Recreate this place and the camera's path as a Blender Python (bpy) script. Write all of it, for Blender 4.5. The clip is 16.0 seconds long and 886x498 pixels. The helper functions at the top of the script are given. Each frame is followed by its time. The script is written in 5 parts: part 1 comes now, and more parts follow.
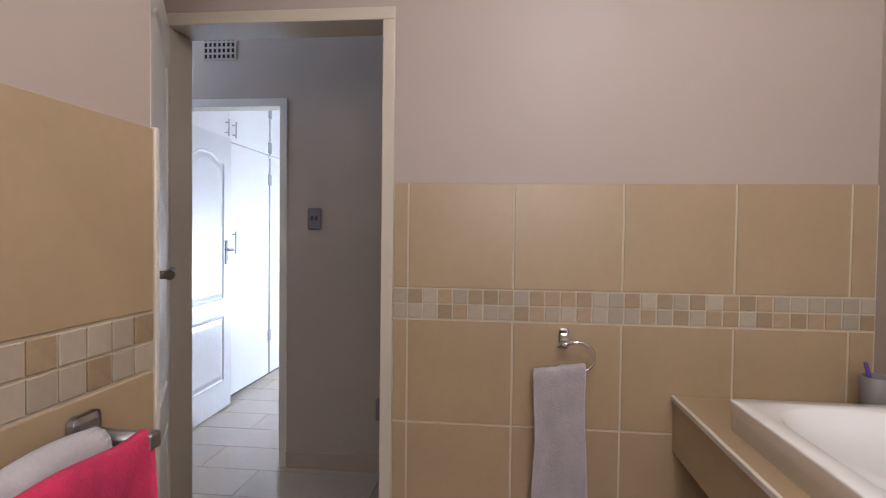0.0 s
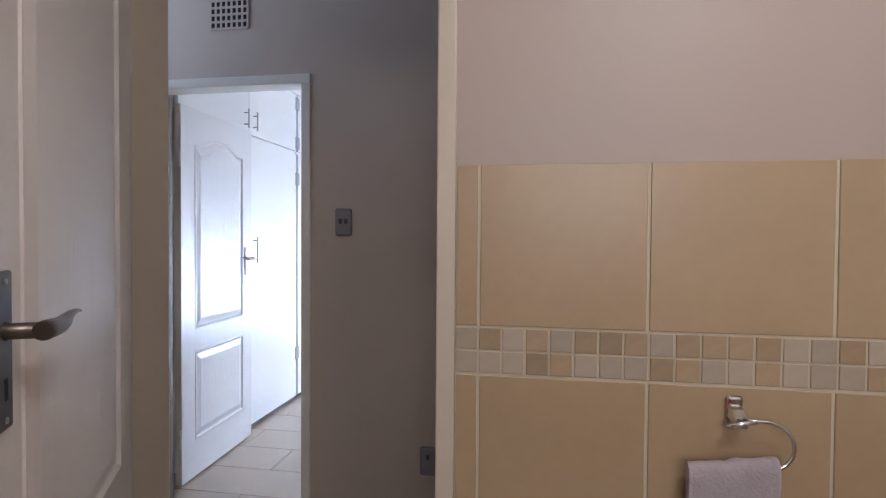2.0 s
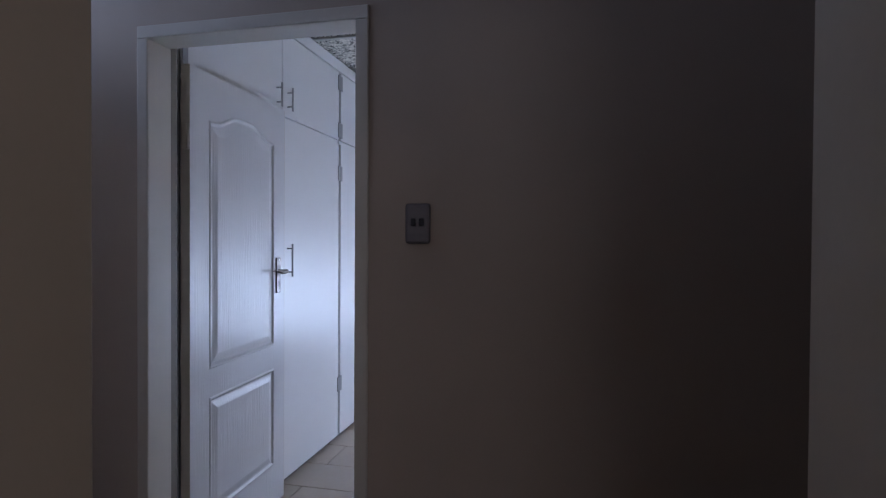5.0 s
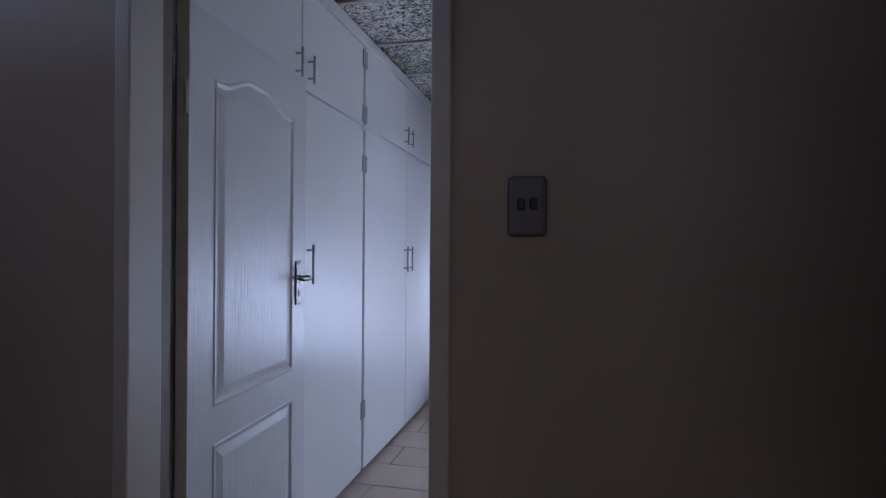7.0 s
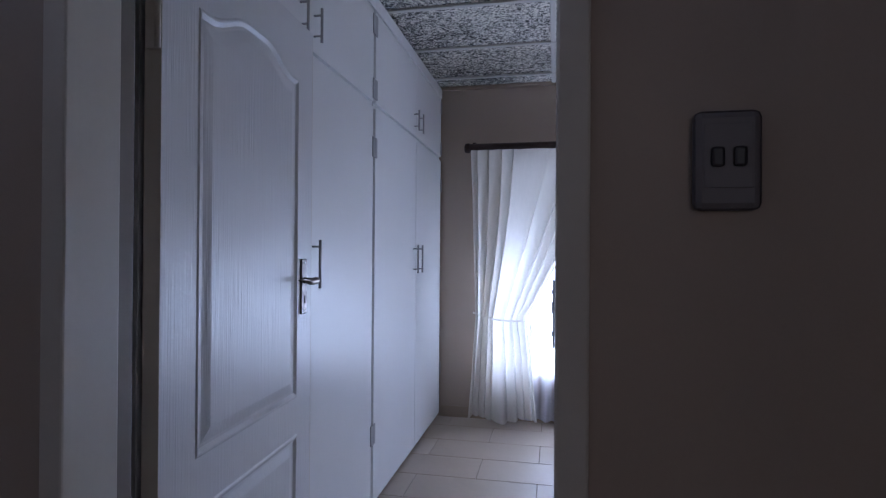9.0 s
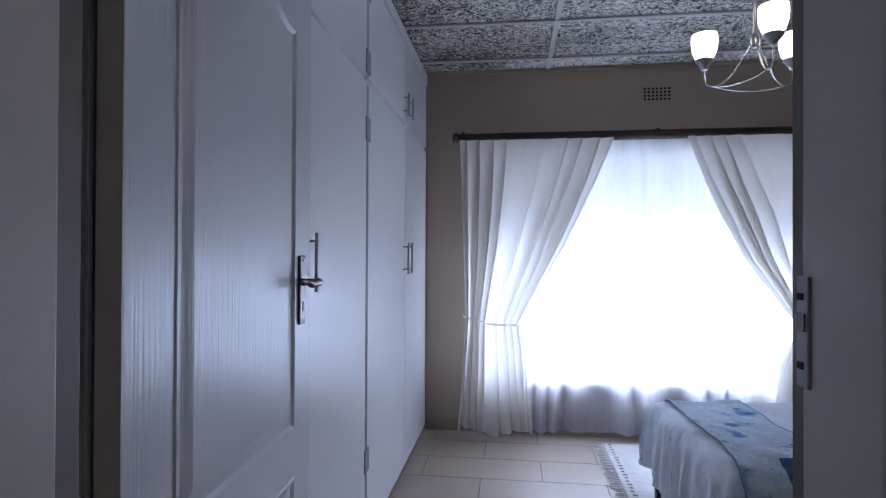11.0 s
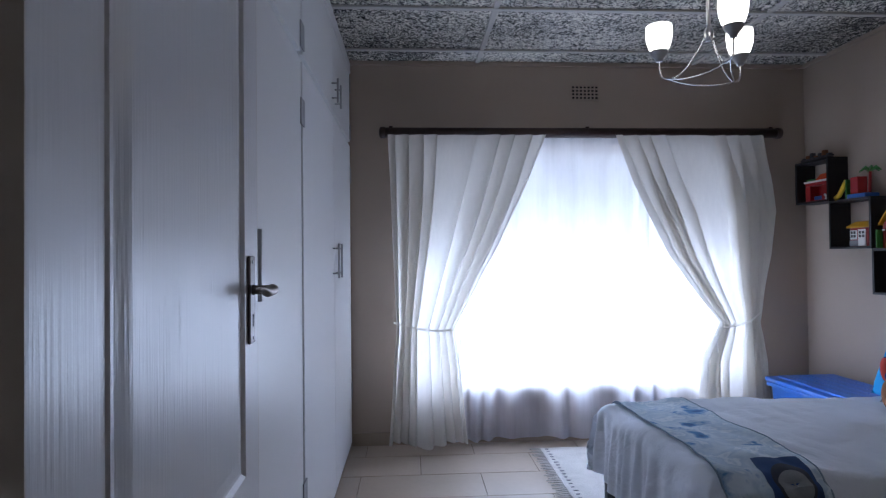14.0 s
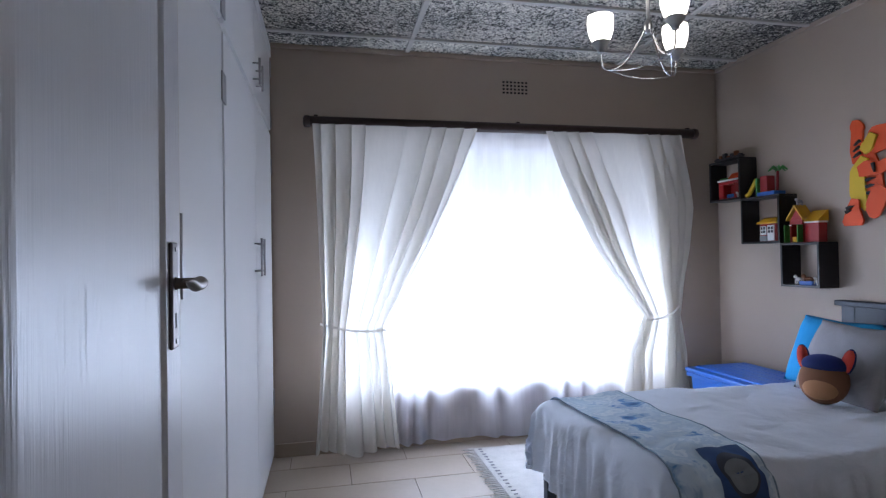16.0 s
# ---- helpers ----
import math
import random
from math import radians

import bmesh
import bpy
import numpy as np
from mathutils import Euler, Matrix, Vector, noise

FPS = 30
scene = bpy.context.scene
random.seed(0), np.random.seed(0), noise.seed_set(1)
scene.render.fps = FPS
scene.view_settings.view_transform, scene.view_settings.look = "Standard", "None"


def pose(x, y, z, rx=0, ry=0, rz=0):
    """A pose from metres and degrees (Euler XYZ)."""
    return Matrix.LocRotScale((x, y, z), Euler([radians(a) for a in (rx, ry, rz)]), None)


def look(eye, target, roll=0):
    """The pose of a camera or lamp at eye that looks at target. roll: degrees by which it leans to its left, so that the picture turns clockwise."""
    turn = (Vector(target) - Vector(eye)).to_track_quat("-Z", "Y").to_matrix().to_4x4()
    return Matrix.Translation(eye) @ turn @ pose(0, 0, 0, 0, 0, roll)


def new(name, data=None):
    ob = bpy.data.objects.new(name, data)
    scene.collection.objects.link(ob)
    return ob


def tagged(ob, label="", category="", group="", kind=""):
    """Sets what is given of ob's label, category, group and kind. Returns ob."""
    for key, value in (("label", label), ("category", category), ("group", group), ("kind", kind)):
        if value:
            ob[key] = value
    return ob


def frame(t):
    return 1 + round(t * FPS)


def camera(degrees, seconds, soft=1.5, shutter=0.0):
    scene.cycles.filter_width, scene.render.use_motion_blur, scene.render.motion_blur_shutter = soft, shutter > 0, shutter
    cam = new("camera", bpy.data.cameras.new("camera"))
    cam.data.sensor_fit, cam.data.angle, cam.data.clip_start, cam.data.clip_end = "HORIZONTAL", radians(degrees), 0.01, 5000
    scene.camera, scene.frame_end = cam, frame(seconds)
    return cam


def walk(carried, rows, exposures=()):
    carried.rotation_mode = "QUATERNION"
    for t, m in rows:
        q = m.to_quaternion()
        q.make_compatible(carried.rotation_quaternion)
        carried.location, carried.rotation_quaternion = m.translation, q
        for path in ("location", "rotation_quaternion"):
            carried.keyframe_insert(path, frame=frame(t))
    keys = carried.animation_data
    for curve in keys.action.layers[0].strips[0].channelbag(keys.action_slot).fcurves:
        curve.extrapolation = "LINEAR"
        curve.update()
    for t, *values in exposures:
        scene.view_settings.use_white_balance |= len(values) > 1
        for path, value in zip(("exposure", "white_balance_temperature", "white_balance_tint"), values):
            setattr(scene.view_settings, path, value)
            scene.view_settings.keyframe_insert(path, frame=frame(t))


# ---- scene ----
cam = camera(77.4, 16.0, soft=1.25)
PATH = [
    (0, (0.014, -0.03, 1.333), (-0.199, 1.958, 1.279), 0.7),
    (0.5, (-0.024, 0.122, 1.328), (-0.277, 2.106, 1.278), 0.6),
    (1, (-0.061, 0.287, 1.342), (-0.347, 2.265, 1.289), 0.5),
    (1.5, (-0.108, 0.428, 1.34), (-0.42, 2.403, 1.293), 0.5),
    (2, (-0.167, 0.585, 1.345), (-0.505, 2.555, 1.301), 0.4),
    (2.5, (-0.212, 0.721, 1.352), (-0.576, 2.687, 1.31), 0.4),
    (3, (-0.264, 0.847, 1.341), (-0.661, 2.807, 1.305), 0.4),
    (3.5, (-0.335, 0.992, 1.35), (-0.751, 2.948, 1.317), 0.4),
    (4, (-0.408, 1.109, 1.358), (-0.844, 3.061, 1.323), 0.4),
    (6.5, (-0.854, 1.731, 1.335), (-1.314, 3.677, 1.328), 0.4),
    (7, (-0.941, 1.832, 1.321), (-1.393, 3.78, 1.32), 0.4),
    (7.5, (-1.023, 1.933, 1.311), (-1.463, 3.885, 1.311), 0.4),
    (8, (-1.101, 2.051, 1.31), (-1.531, 4.004, 1.314), 0.4),
    (8.5, (-1.17, 2.145, 1.3), (-1.584, 4.102, 1.308), 0.4),
    (9, (-1.231, 2.233, 1.296), (-1.629, 4.193, 1.304), 0.4),
    (11.5, (-1.542, 2.58, 1.273), (-1.736, 4.57, 1.291), 0.1),
    (12, (-1.577, 2.619, 1.275), (-1.712, 4.614, 1.296), -0.1),
    (12.5, (-1.609, 2.66, 1.278), (-1.689, 4.659, 1.3), -0.3),
    (13, (-1.655, 2.708, 1.263), (-1.671, 4.708, 1.293), -0.3),
    (13.5, (-1.675, 2.731, 1.261), (-1.632, 4.731, 1.29), -0.4),
    (14, (-1.71, 2.761, 1.262), (-1.597, 4.757, 1.289), -0.6),
    (14.5, (-1.735, 2.782, 1.262), (-1.553, 4.773, 1.284), -0.6),
    (15, (-1.737, 2.82, 1.234), (-1.489, 4.804, 1.268), -0.8),
    (15.5, (-1.760, 2.866, 1.228), (-1.434, 4.839, 1.267), -0.9),
    (16, (-1.787, 2.911, 1.236), (-1.374, 4.868, 1.262), -0.95),
]

EXPOSURES = [(0, 0.6, 5950, 10), (1.2, 0.66, 5950, 10), (2.5, 0.22, 5850, 12), (4.2, -0.68, 5650, 14), (5.5, -1.25, 5600, 16),
             (7, -1.5, 5550, 18), (9, -1.54, 5500, 18), (11.5, -1.54, 5650, 16), (13.5, -1.56, 5750, 15), (14.5, -1.86, 5750, 15), (15.5, -1.58, 5880, 14), (16, -1.38, 5950, 14)]
walk(cam, [(t, look(eye, target, roll)) for t, eye, target, roll in PATH], EXPOSURES)

# ---- plan (metres) ----
BATH_Y = 1.744          # bathroom face of the bathroom door wall
BATH_Y2 = 1.88          # corridor face of the same wall
HALL_Y = 2.965          # corridor face of the bedroom door wall
ROOM_Y = 3.115          # bedroom face of the same wall
WIN_Y = 6.51            # bedroom face of the window wall
ROOM_X = 1.07           # bedroom east wall
CUP_X = -2.118          # front of the built-in cupboards
CEIL = 2.58

# ---- world and light ----
world = bpy.data.worlds.new("world")
scene.world = world
world.use_nodes = True
wn = world.node_tree.nodes
sky = wn.new("ShaderNodeTexSky")
sky.sky_type = "NISHITA"
sky.sun_disc = False
sky.sun_elevation = radians(48)
sky.sun_rotation = radians(150)
wn["Background"].inputs["Strength"].default_value = 0.12
world.node_tree.links.new(sky.outputs["Color"], wn["Background"].inputs["Color"])


def lamp(name, kind, m, energy, color, **more):
    data = bpy.data.lights.new(name, kind)
    data.energy, data.color = energy, color
    if kind == "AREA":
        data.shape = "RECTANGLE"
        data.size, data.size_y = more["size"]
        data.spread = more.get("spread", math.pi)
    elif kind == "SUN":
        data.angle = more["angle"]
    else:
        data.shadow_soft_size = more["radius"]
    ob = new(name, data)
    ob.matrix_world = m
    return ob


lamp("sun", "SUN", look((0, 0, 10), (3, -2.5, 5.6)), 1.2, (1, 0.95, 0.88), angle=radians(10))
lamp("window_daylight", "AREA", look((-0.57, 6.66, 0.805), (-0.57, 0, 2.2)), 236, (0.72, 0.85, 1.0), size=(2.28, 0.79))
lamp("window_upper_daylight", "AREA", look((-0.57, 6.66, 1.61), (-0.57, 0, 1.60)), 27, (0.84, 0.93, 1.0), size=(2.28, 0.80))
# Added fill lamp, aimed up to brighten the corridor ceiling and wall top.
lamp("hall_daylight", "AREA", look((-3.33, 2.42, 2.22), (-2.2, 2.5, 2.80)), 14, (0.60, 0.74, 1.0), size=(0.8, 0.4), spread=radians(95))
# Added soft fill behind the camera; the south wall there has no window.
lamp("bathroom_window_daylight", "AREA", look((0.25, -1.66, 1.75), (0.25, 2, 1.45)), 20, (1.0, 0.95, 0.91), size=(1.1, 0.9))
lamp("bathroom_bulb", "POINT", pose(0.35, 0.45, 2.36), 18, (1.0, 0.92, 0.87), radius=0.09)


# ---- materials ----
def mat(name, color, rough=0.6, metal=0.0, var=0.08, scale=3.0, fine=60.0, bump=0.15, dist=0.002,
        stretch=(1, 1, 1), per_object=0.0, spec=0.5, coat=0.0, patchy=False):
    """Base colour with a broad and a fine variation, and a fine relief."""
    m = bpy.data.materials.new(name)
    m.use_nodes = True
    nt = m.node_tree
    n, l = nt.nodes, nt.links
    b = n["Principled BSDF"]
    co = n.new("ShaderNodeTexCoord")
    mp = n.new("ShaderNodeMapping")
    mp.inputs["Scale"].default_value = stretch
    l.new(co.outputs["Object"], mp.inputs["Vector"])
    broad = n.new("ShaderNodeTexNoise")
    broad.inputs["Scale"].default_value = scale
    broad.inputs["Detail"].default_value = 4
    grain = n.new("ShaderNodeTexNoise")
    grain.inputs["Scale"].default_value = fine
    grain.inputs["Detail"].default_value = 3
    for t in (broad, grain):
        l.new(mp.outputs["Vector"], t.inputs["Vector"])
    mix = n.new("ShaderNodeMath")
    mix.operation = "MULTIPLY_ADD"
    mix.inputs[1].default_value = 0.35
    l.new(grain.outputs["Fac"], mix.inputs[0])
    l.new(broad.outputs["Fac"], mix.inputs[2])
    ramp = n.new("ShaderNodeMapRange")
    ramp.inputs["From Min"].default_value, ramp.inputs["From Max"].default_value = 0.35, 1.0
    ramp.inputs["To Min"].default_value, ramp.inputs["To Max"].default_value = 1 - var, 1 + var
    l.new(mix.outputs[0], ramp.inputs["Value"])
    hsv = n.new("ShaderNodeHueSaturation")
    hsv.inputs["Color"].default_value = (*color, 1)
    value = ramp.outputs["Result"]
    if per_object:
        info = n.new("ShaderNodeObjectInfo")
        r2 = n.new("ShaderNodeMapRange")
        r2.inputs["To Min"].default_value, r2.inputs["To Max"].default_value = 1 - per_object, 1 + per_object
        l.new(info.outputs["Random"], r2.inputs["Value"])
        mul = n.new("ShaderNodeMath")
        mul.operation = "MULTIPLY"
        l.new(value, mul.inputs[0])
        l.new(r2.outputs["Result"], mul.inputs[1])
        value = mul.outputs[0]
    l.new(value, hsv.inputs["Value"])
    l.new(hsv.outputs["Color"], b.inputs["Base Color"])
    rr = n.new("ShaderNodeMapRange")
    rr.inputs["To Min"].default_value, rr.inputs["To Max"].default_value = max(rough - 0.07, 0.02), min(rough + 0.07, 1)
    l.new(broad.outputs["Fac"], rr.inputs["Value"])
    l.new(rr.outputs["Result"], b.inputs["Roughness"])
    b.inputs["Metallic"].default_value = metal
    b.inputs["Specular IOR Level"].default_value = spec
    b.inputs["Coat Weight"].default_value = coat
    if bump:
        bp = n.new("ShaderNodeBump")
        bp.inputs["Strength"].default_value = bump
        bp.inputs["Distance"].default_value = dist
        height = grain.outputs["Fac"]
        if patchy:
            where = n.new("ShaderNodeTexNoise")
            where.inputs["Scale"].default_value = 5
            l.new(co.outputs["Object"], where.inputs["Vector"])
            amount = n.new("ShaderNodeMapRange")
            amount.inputs["From Min"].default_value, amount.inputs["From Max"].default_value = 0.35, 0.65
            amount.inputs["To Min"].default_value, amount.inputs["To Max"].default_value = 0.12, 1.2
            l.new(where.outputs["Fac"], amount.inputs["Value"])
            scaled = n.new("ShaderNodeMath")
            scaled.operation = "MULTIPLY"
            l.new(grain.outputs["Fac"], scaled.inputs[0])
            l.new(amount.outputs["Result"], scaled.inputs[1])
            height = scaled.outputs[0]
        l.new(height, bp.inputs["Height"])
        l.new(bp.outputs["Normal"], b.inputs["Normal"])
    return m


M = dict(
    paint=mat("taupe_wall_paint", (0.435, 0.350, 0.282), 0.55, var=0.05, scale=1.5, fine=180, bump=0.25, dist=0.001),
    bath_paint=mat("warm_bathroom_paint", (0.41, 0.338, 0.294), 0.5, var=0.04, scale=1.5, fine=180, bump=0.25, dist=0.001),
    tile=mat("tan_ceramic_tile", (0.385, 0.281, 0.169), 0.34, var=0.07, scale=5, fine=40, bump=0.06, dist=0.001, per_object=0.03),
    mosaic_tan=mat("tan_mosaic", (0.335, 0.245, 0.15), 0.42, var=0.16, scale=25, fine=120, bump=0.1, dist=0.001, per_object=0.15),
    mosaic_pale=mat("pale_mosaic", (0.385, 0.325, 0.248), 0.42, var=0.08, scale=25, fine=120, bump=0.1, dist=0.001, per_object=0.12),
    grout=mat("cream_grout", (0.54, 0.47, 0.35), 0.85, var=0.06, scale=10, fine=200, bump=0.3, dist=0.001),
    frame=mat("cream_frame_paint", (0.62, 0.57, 0.50), 0.38, var=0.04, scale=4, fine=90, bump=0.08, dist=0.001),
    frame_cream=mat("yellowed_cream_frame_paint", (0.54, 0.475, 0.385), 0.38, var=0.04, scale=4, fine=90, bump=0.08, dist=0.001),
    door=mat("white_grained_door_paint", (0.71, 0.71, 0.73), 0.30, var=0.03, scale=2, fine=105, bump=0.6, dist=0.0024, stretch=(1.4, 1.4, 0.05), patchy=True),
    door_cream=mat("cream_grained_door_paint", (0.75, 0.715, 0.68), 0.30, var=0.03, scale=2, fine=105, bump=0.5, dist=0.002, stretch=(1.4, 1.4, 0.05), patchy=True),
    cupboard=mat("white_cupboard_paint", (0.80, 0.80, 0.81), 0.34, var=0.03, scale=1.2, fine=70, bump=0.05, dist=0.001),
    steel=mat("brushed_steel", (0.42, 0.42, 0.43), 0.35, metal=1, var=0.06, scale=8, fine=150, bump=0.05, dist=0.0005),
    pewter=mat("antique_pewter", (0.13, 0.115, 0.11), 0.34, metal=0.85, var=0.15, scale=12, fine=120, bump=0.08, dist=0.0005),
    chrome=mat("chrome", (0.75, 0.75, 0.76), 0.12, metal=1, var=0.03, scale=10, bump=0),
    plate=mat("silver_switch_plate", (0.20, 0.178, 0.185), 0.5, metal=0.0, var=0.04, scale=10, bump=0),
    insert=mat("silver_switch_insert", (0.205, 0.183, 0.19), 0.5, metal=0.0, var=0.04, bump=0),
    lever=mat("brushed_nickel_lever", (0.17, 0.145, 0.125), 0.34, metal=0.85, var=0.08, scale=10, fine=150, bump=0.05, dist=0.0005),
    black_paint=mat("black_wood_paint", (0.02, 0.018, 0.018), 0.5, var=0.05, bump=0.05),
    plush_tan=mat("tan_plush", (0.42, 0.20, 0.09), 0.95, var=0.12, scale=10, fine=200, bump=0.6),
    plush_red=mat("red_plush", (0.55, 0.06, 0.04), 0.95, var=0.1, scale=10, fine=200, bump=0.6),
    print_blue=mat("royal_blue_print", (0.045, 0.095, 0.25), 0.95, var=0.15, scale=14, fine=200, bump=0.3, dist=0.0012),
    print_pale=mat("pale_print", (0.24, 0.26, 0.28), 0.95, var=0.16, scale=18, fine=200, bump=0.3, dist=0.0012),
    print_dark=mat("charcoal_print", (0.06, 0.07, 0.10), 0.95, var=0.2, scale=18, fine=200, bump=0.3, dist=0.0012),
    hinge=mat("painted_hinge", (0.36, 0.36, 0.38), 0.4, var=0.05, bump=0),
    dark=mat("dark_plastic", (0.05, 0.045, 0.05), 0.4, var=0.05, bump=0),
    rebate_brown=mat("dark_brown_rebate", (0.20, 0.165, 0.135), 0.55, var=0.1, scale=6, bump=0.1),
    # Near-black colour that paints in the shade inside holes.
    hole_shade=mat("painted_hole_shade", (0.015, 0.015, 0.018), 0.9, bump=0),
    floor=mat("beige_floor_tile", (0.43, 0.352, 0.278), 0.36, var=0.09, scale=3, fine=30, bump=0.05, dist=0.001, per_object=0.04),
    floor_grout=mat("brown_floor_grout", (0.16, 0.12, 0.09), 0.9, var=0.1, bump=0.3),
    skirting=mat("beige_tile_skirting", (0.40, 0.315, 0.235), 0.4, var=0.08, scale=4, bump=0.05),
    ceiling_plain=mat("white_plain_ceiling", (0.74, 0.73, 0.71), 0.8, var=0.03, fine=150, bump=0.2),
    strip=mat("pale_cover_strip", (0.52, 0.50, 0.47), 0.6, var=0.06, bump=0.1),
    rod=mat("dark_stained_wood", (0.05, 0.028, 0.024), 0.4, var=0.3, scale=4, fine=60, bump=0.2, stretch=(0.2, 3, 3)),
    porcelain=mat("white_porcelain", (0.84, 0.83, 0.81), 0.12, var=0.01, bump=0, coat=0.4),
    towel=mat("lilac_grey_towel", (0.72, 0.65, 0.69), 0.95, var=0.14, scale=16, fine=170, bump=0.85, dist=0.003),
    towel_white=mat("white_towel", (0.80, 0.76, 0.78), 0.95, var=0.1, scale=14, fine=260, bump=0.7, dist=0.0018),
    towel_pink=mat("pink_towel", (0.86, 0.07, 0.20), 0.95, var=0.22, scale=18, fine=260, bump=0.7, dist=0.0018),
    vanity_panel=mat("brown_vanity_panel", (0.16, 0.10, 0.06), 0.5, var=0.15, bump=0.1),
    shelf=mat("black_shelf_board", (0.014, 0.013, 0.015), 0.45, var=0.2, scale=6, bump=0.1),
    bedframe=mat("slate_painted_wood", (0.055, 0.065, 0.085), 0.5, var=0.12, scale=4, fine=50, bump=0.15),
    duvet=mat("white_duvet_cotton", (0.80, 0.85, 0.95), 0.9, var=0.05, scale=4, fine=220, bump=0.4, dist=0.002),
    hem=mat("blue_fleece_hem", (0.26, 0.36, 0.48), 0.9, var=0.1, fine=200, bump=0.2, dist=0.001),
    mattress=mat("mattress_ticking", (0.6, 0.58, 0.55), 0.9, var=0.05),
    blue_plastic=mat("blue_plastic", (0.03, 0.16, 0.62), 0.32, var=0.04, bump=0.04),
    blue_cloth=mat("bright_blue_cloth", (0.01, 0.27, 0.60), 0.9, var=0.08, fine=200, bump=0.4),
    grey_cloth=mat("grey_velvet_cloth", (0.29, 0.28, 0.30), 0.85, var=0.15, scale=8, fine=200, bump=0.4),
    plush_brown=mat("brown_plush", (0.20, 0.085, 0.04), 0.95, var=0.15, scale=10, fine=200, bump=0.6),
    plush_navy=mat("navy_plush", (0.012, 0.022, 0.12), 0.95, var=0.12, scale=10, fine=200, bump=0.6),
    rug=mat("white_woven_rug", (0.62, 0.59, 0.56), 0.95, var=0.14, scale=12, fine=160, bump=0.8, dist=0.004),
    red=mat("red_toy_plastic", (0.32, 0.015, 0.015), 0.35, var=0.04, bump=0),
    yellow=mat("yellow_toy_plastic", (0.62, 0.32, 0.01), 0.35, var=0.04, bump=0),
    green=mat("green_toy_plastic", (0.05, 0.22, 0.04), 0.4, var=0.04, bump=0),
    white_plastic=mat("white_toy_plastic", (0.75, 0.74, 0.72), 0.4, var=0.03, bump=0),
    blue_toy=mat("blue_toy_plastic", (0.02, 0.12, 0.45), 0.35, var=0.04, bump=0),
    orange=mat("orange_wood_paint", (0.72, 0.075, 0.006), 0.6, var=0.06, bump=0.05),
    yellow_paint=mat("yellow_wood_paint", (0.70, 0.46, 0.015), 0.6, var=0.05, bump=0.05),
    purple=mat("purple_plastic", (0.08, 0.03, 0.22), 0.35, var=0.04, bump=0),
    cup=mat("grey_bathroom_cup", (0.20, 0.19, 0.19), 0.45, var=0.06, bump=0.05),
    ground=mat("dry_paving", (0.42, 0.39, 0.34), 0.9, var=0.15, scale=0.8, fine=12, bump=0.3),
)


def ceiling_board():
    """Fibre ceiling board: pale face with a close dark fleck."""
    m = bpy.data.materials.new("flecked_fibre_board")
    m.use_nodes = True
    n, l = m.node_tree.nodes, m.node_tree.links
    b = n["Principled BSDF"]
    co = n.new("ShaderNodeTexCoord")
    t = n.new("ShaderNodeTexNoise")
    t.inputs["Scale"].default_value, t.inputs["Detail"].default_value, t.inputs["Roughness"].default_value = 42, 5, 0.74
    t.inputs["Distortion"].default_value = 1.6
    l.new(co.outputs["Object"], t.inputs["Vector"])
    big = n.new("ShaderNodeTexNoise")
    big.inputs["Scale"].default_value = 1.7
    l.new(co.outputs["Object"], big.inputs["Vector"])
    add = n.new("ShaderNodeMath")
    add.operation = "MULTIPLY_ADD"
    add.inputs[1].default_value = 0.22
    l.new(big.outputs["Fac"], add.inputs[0])
    l.new(t.outputs["Fac"], add.inputs[2])
    r = n.new("ShaderNodeValToRGB")
    e = r.color_ramp.elements
    e[0].position, e[0].color = 0.565, (0.016, 0.016, 0.018, 1)
    e[1].position, e[1].color = 0.655, (0.82, 0.78, 0.70, 1)
    l.new(add.outputs[0], r.inputs["Fac"])
    l.new(r.outputs["Color"], b.inputs["Base Color"])
    b.inputs["Roughness"].default_value = 0.9
    bp = n.new("ShaderNodeBump")
    bp.inputs["Strength"].default_value, bp.inputs["Distance"].default_value = 0.7, 0.005
    l.new(t.outputs["Fac"], bp.inputs["Height"])
    l.new(bp.outputs["Normal"], b.inputs["Normal"])
    return m


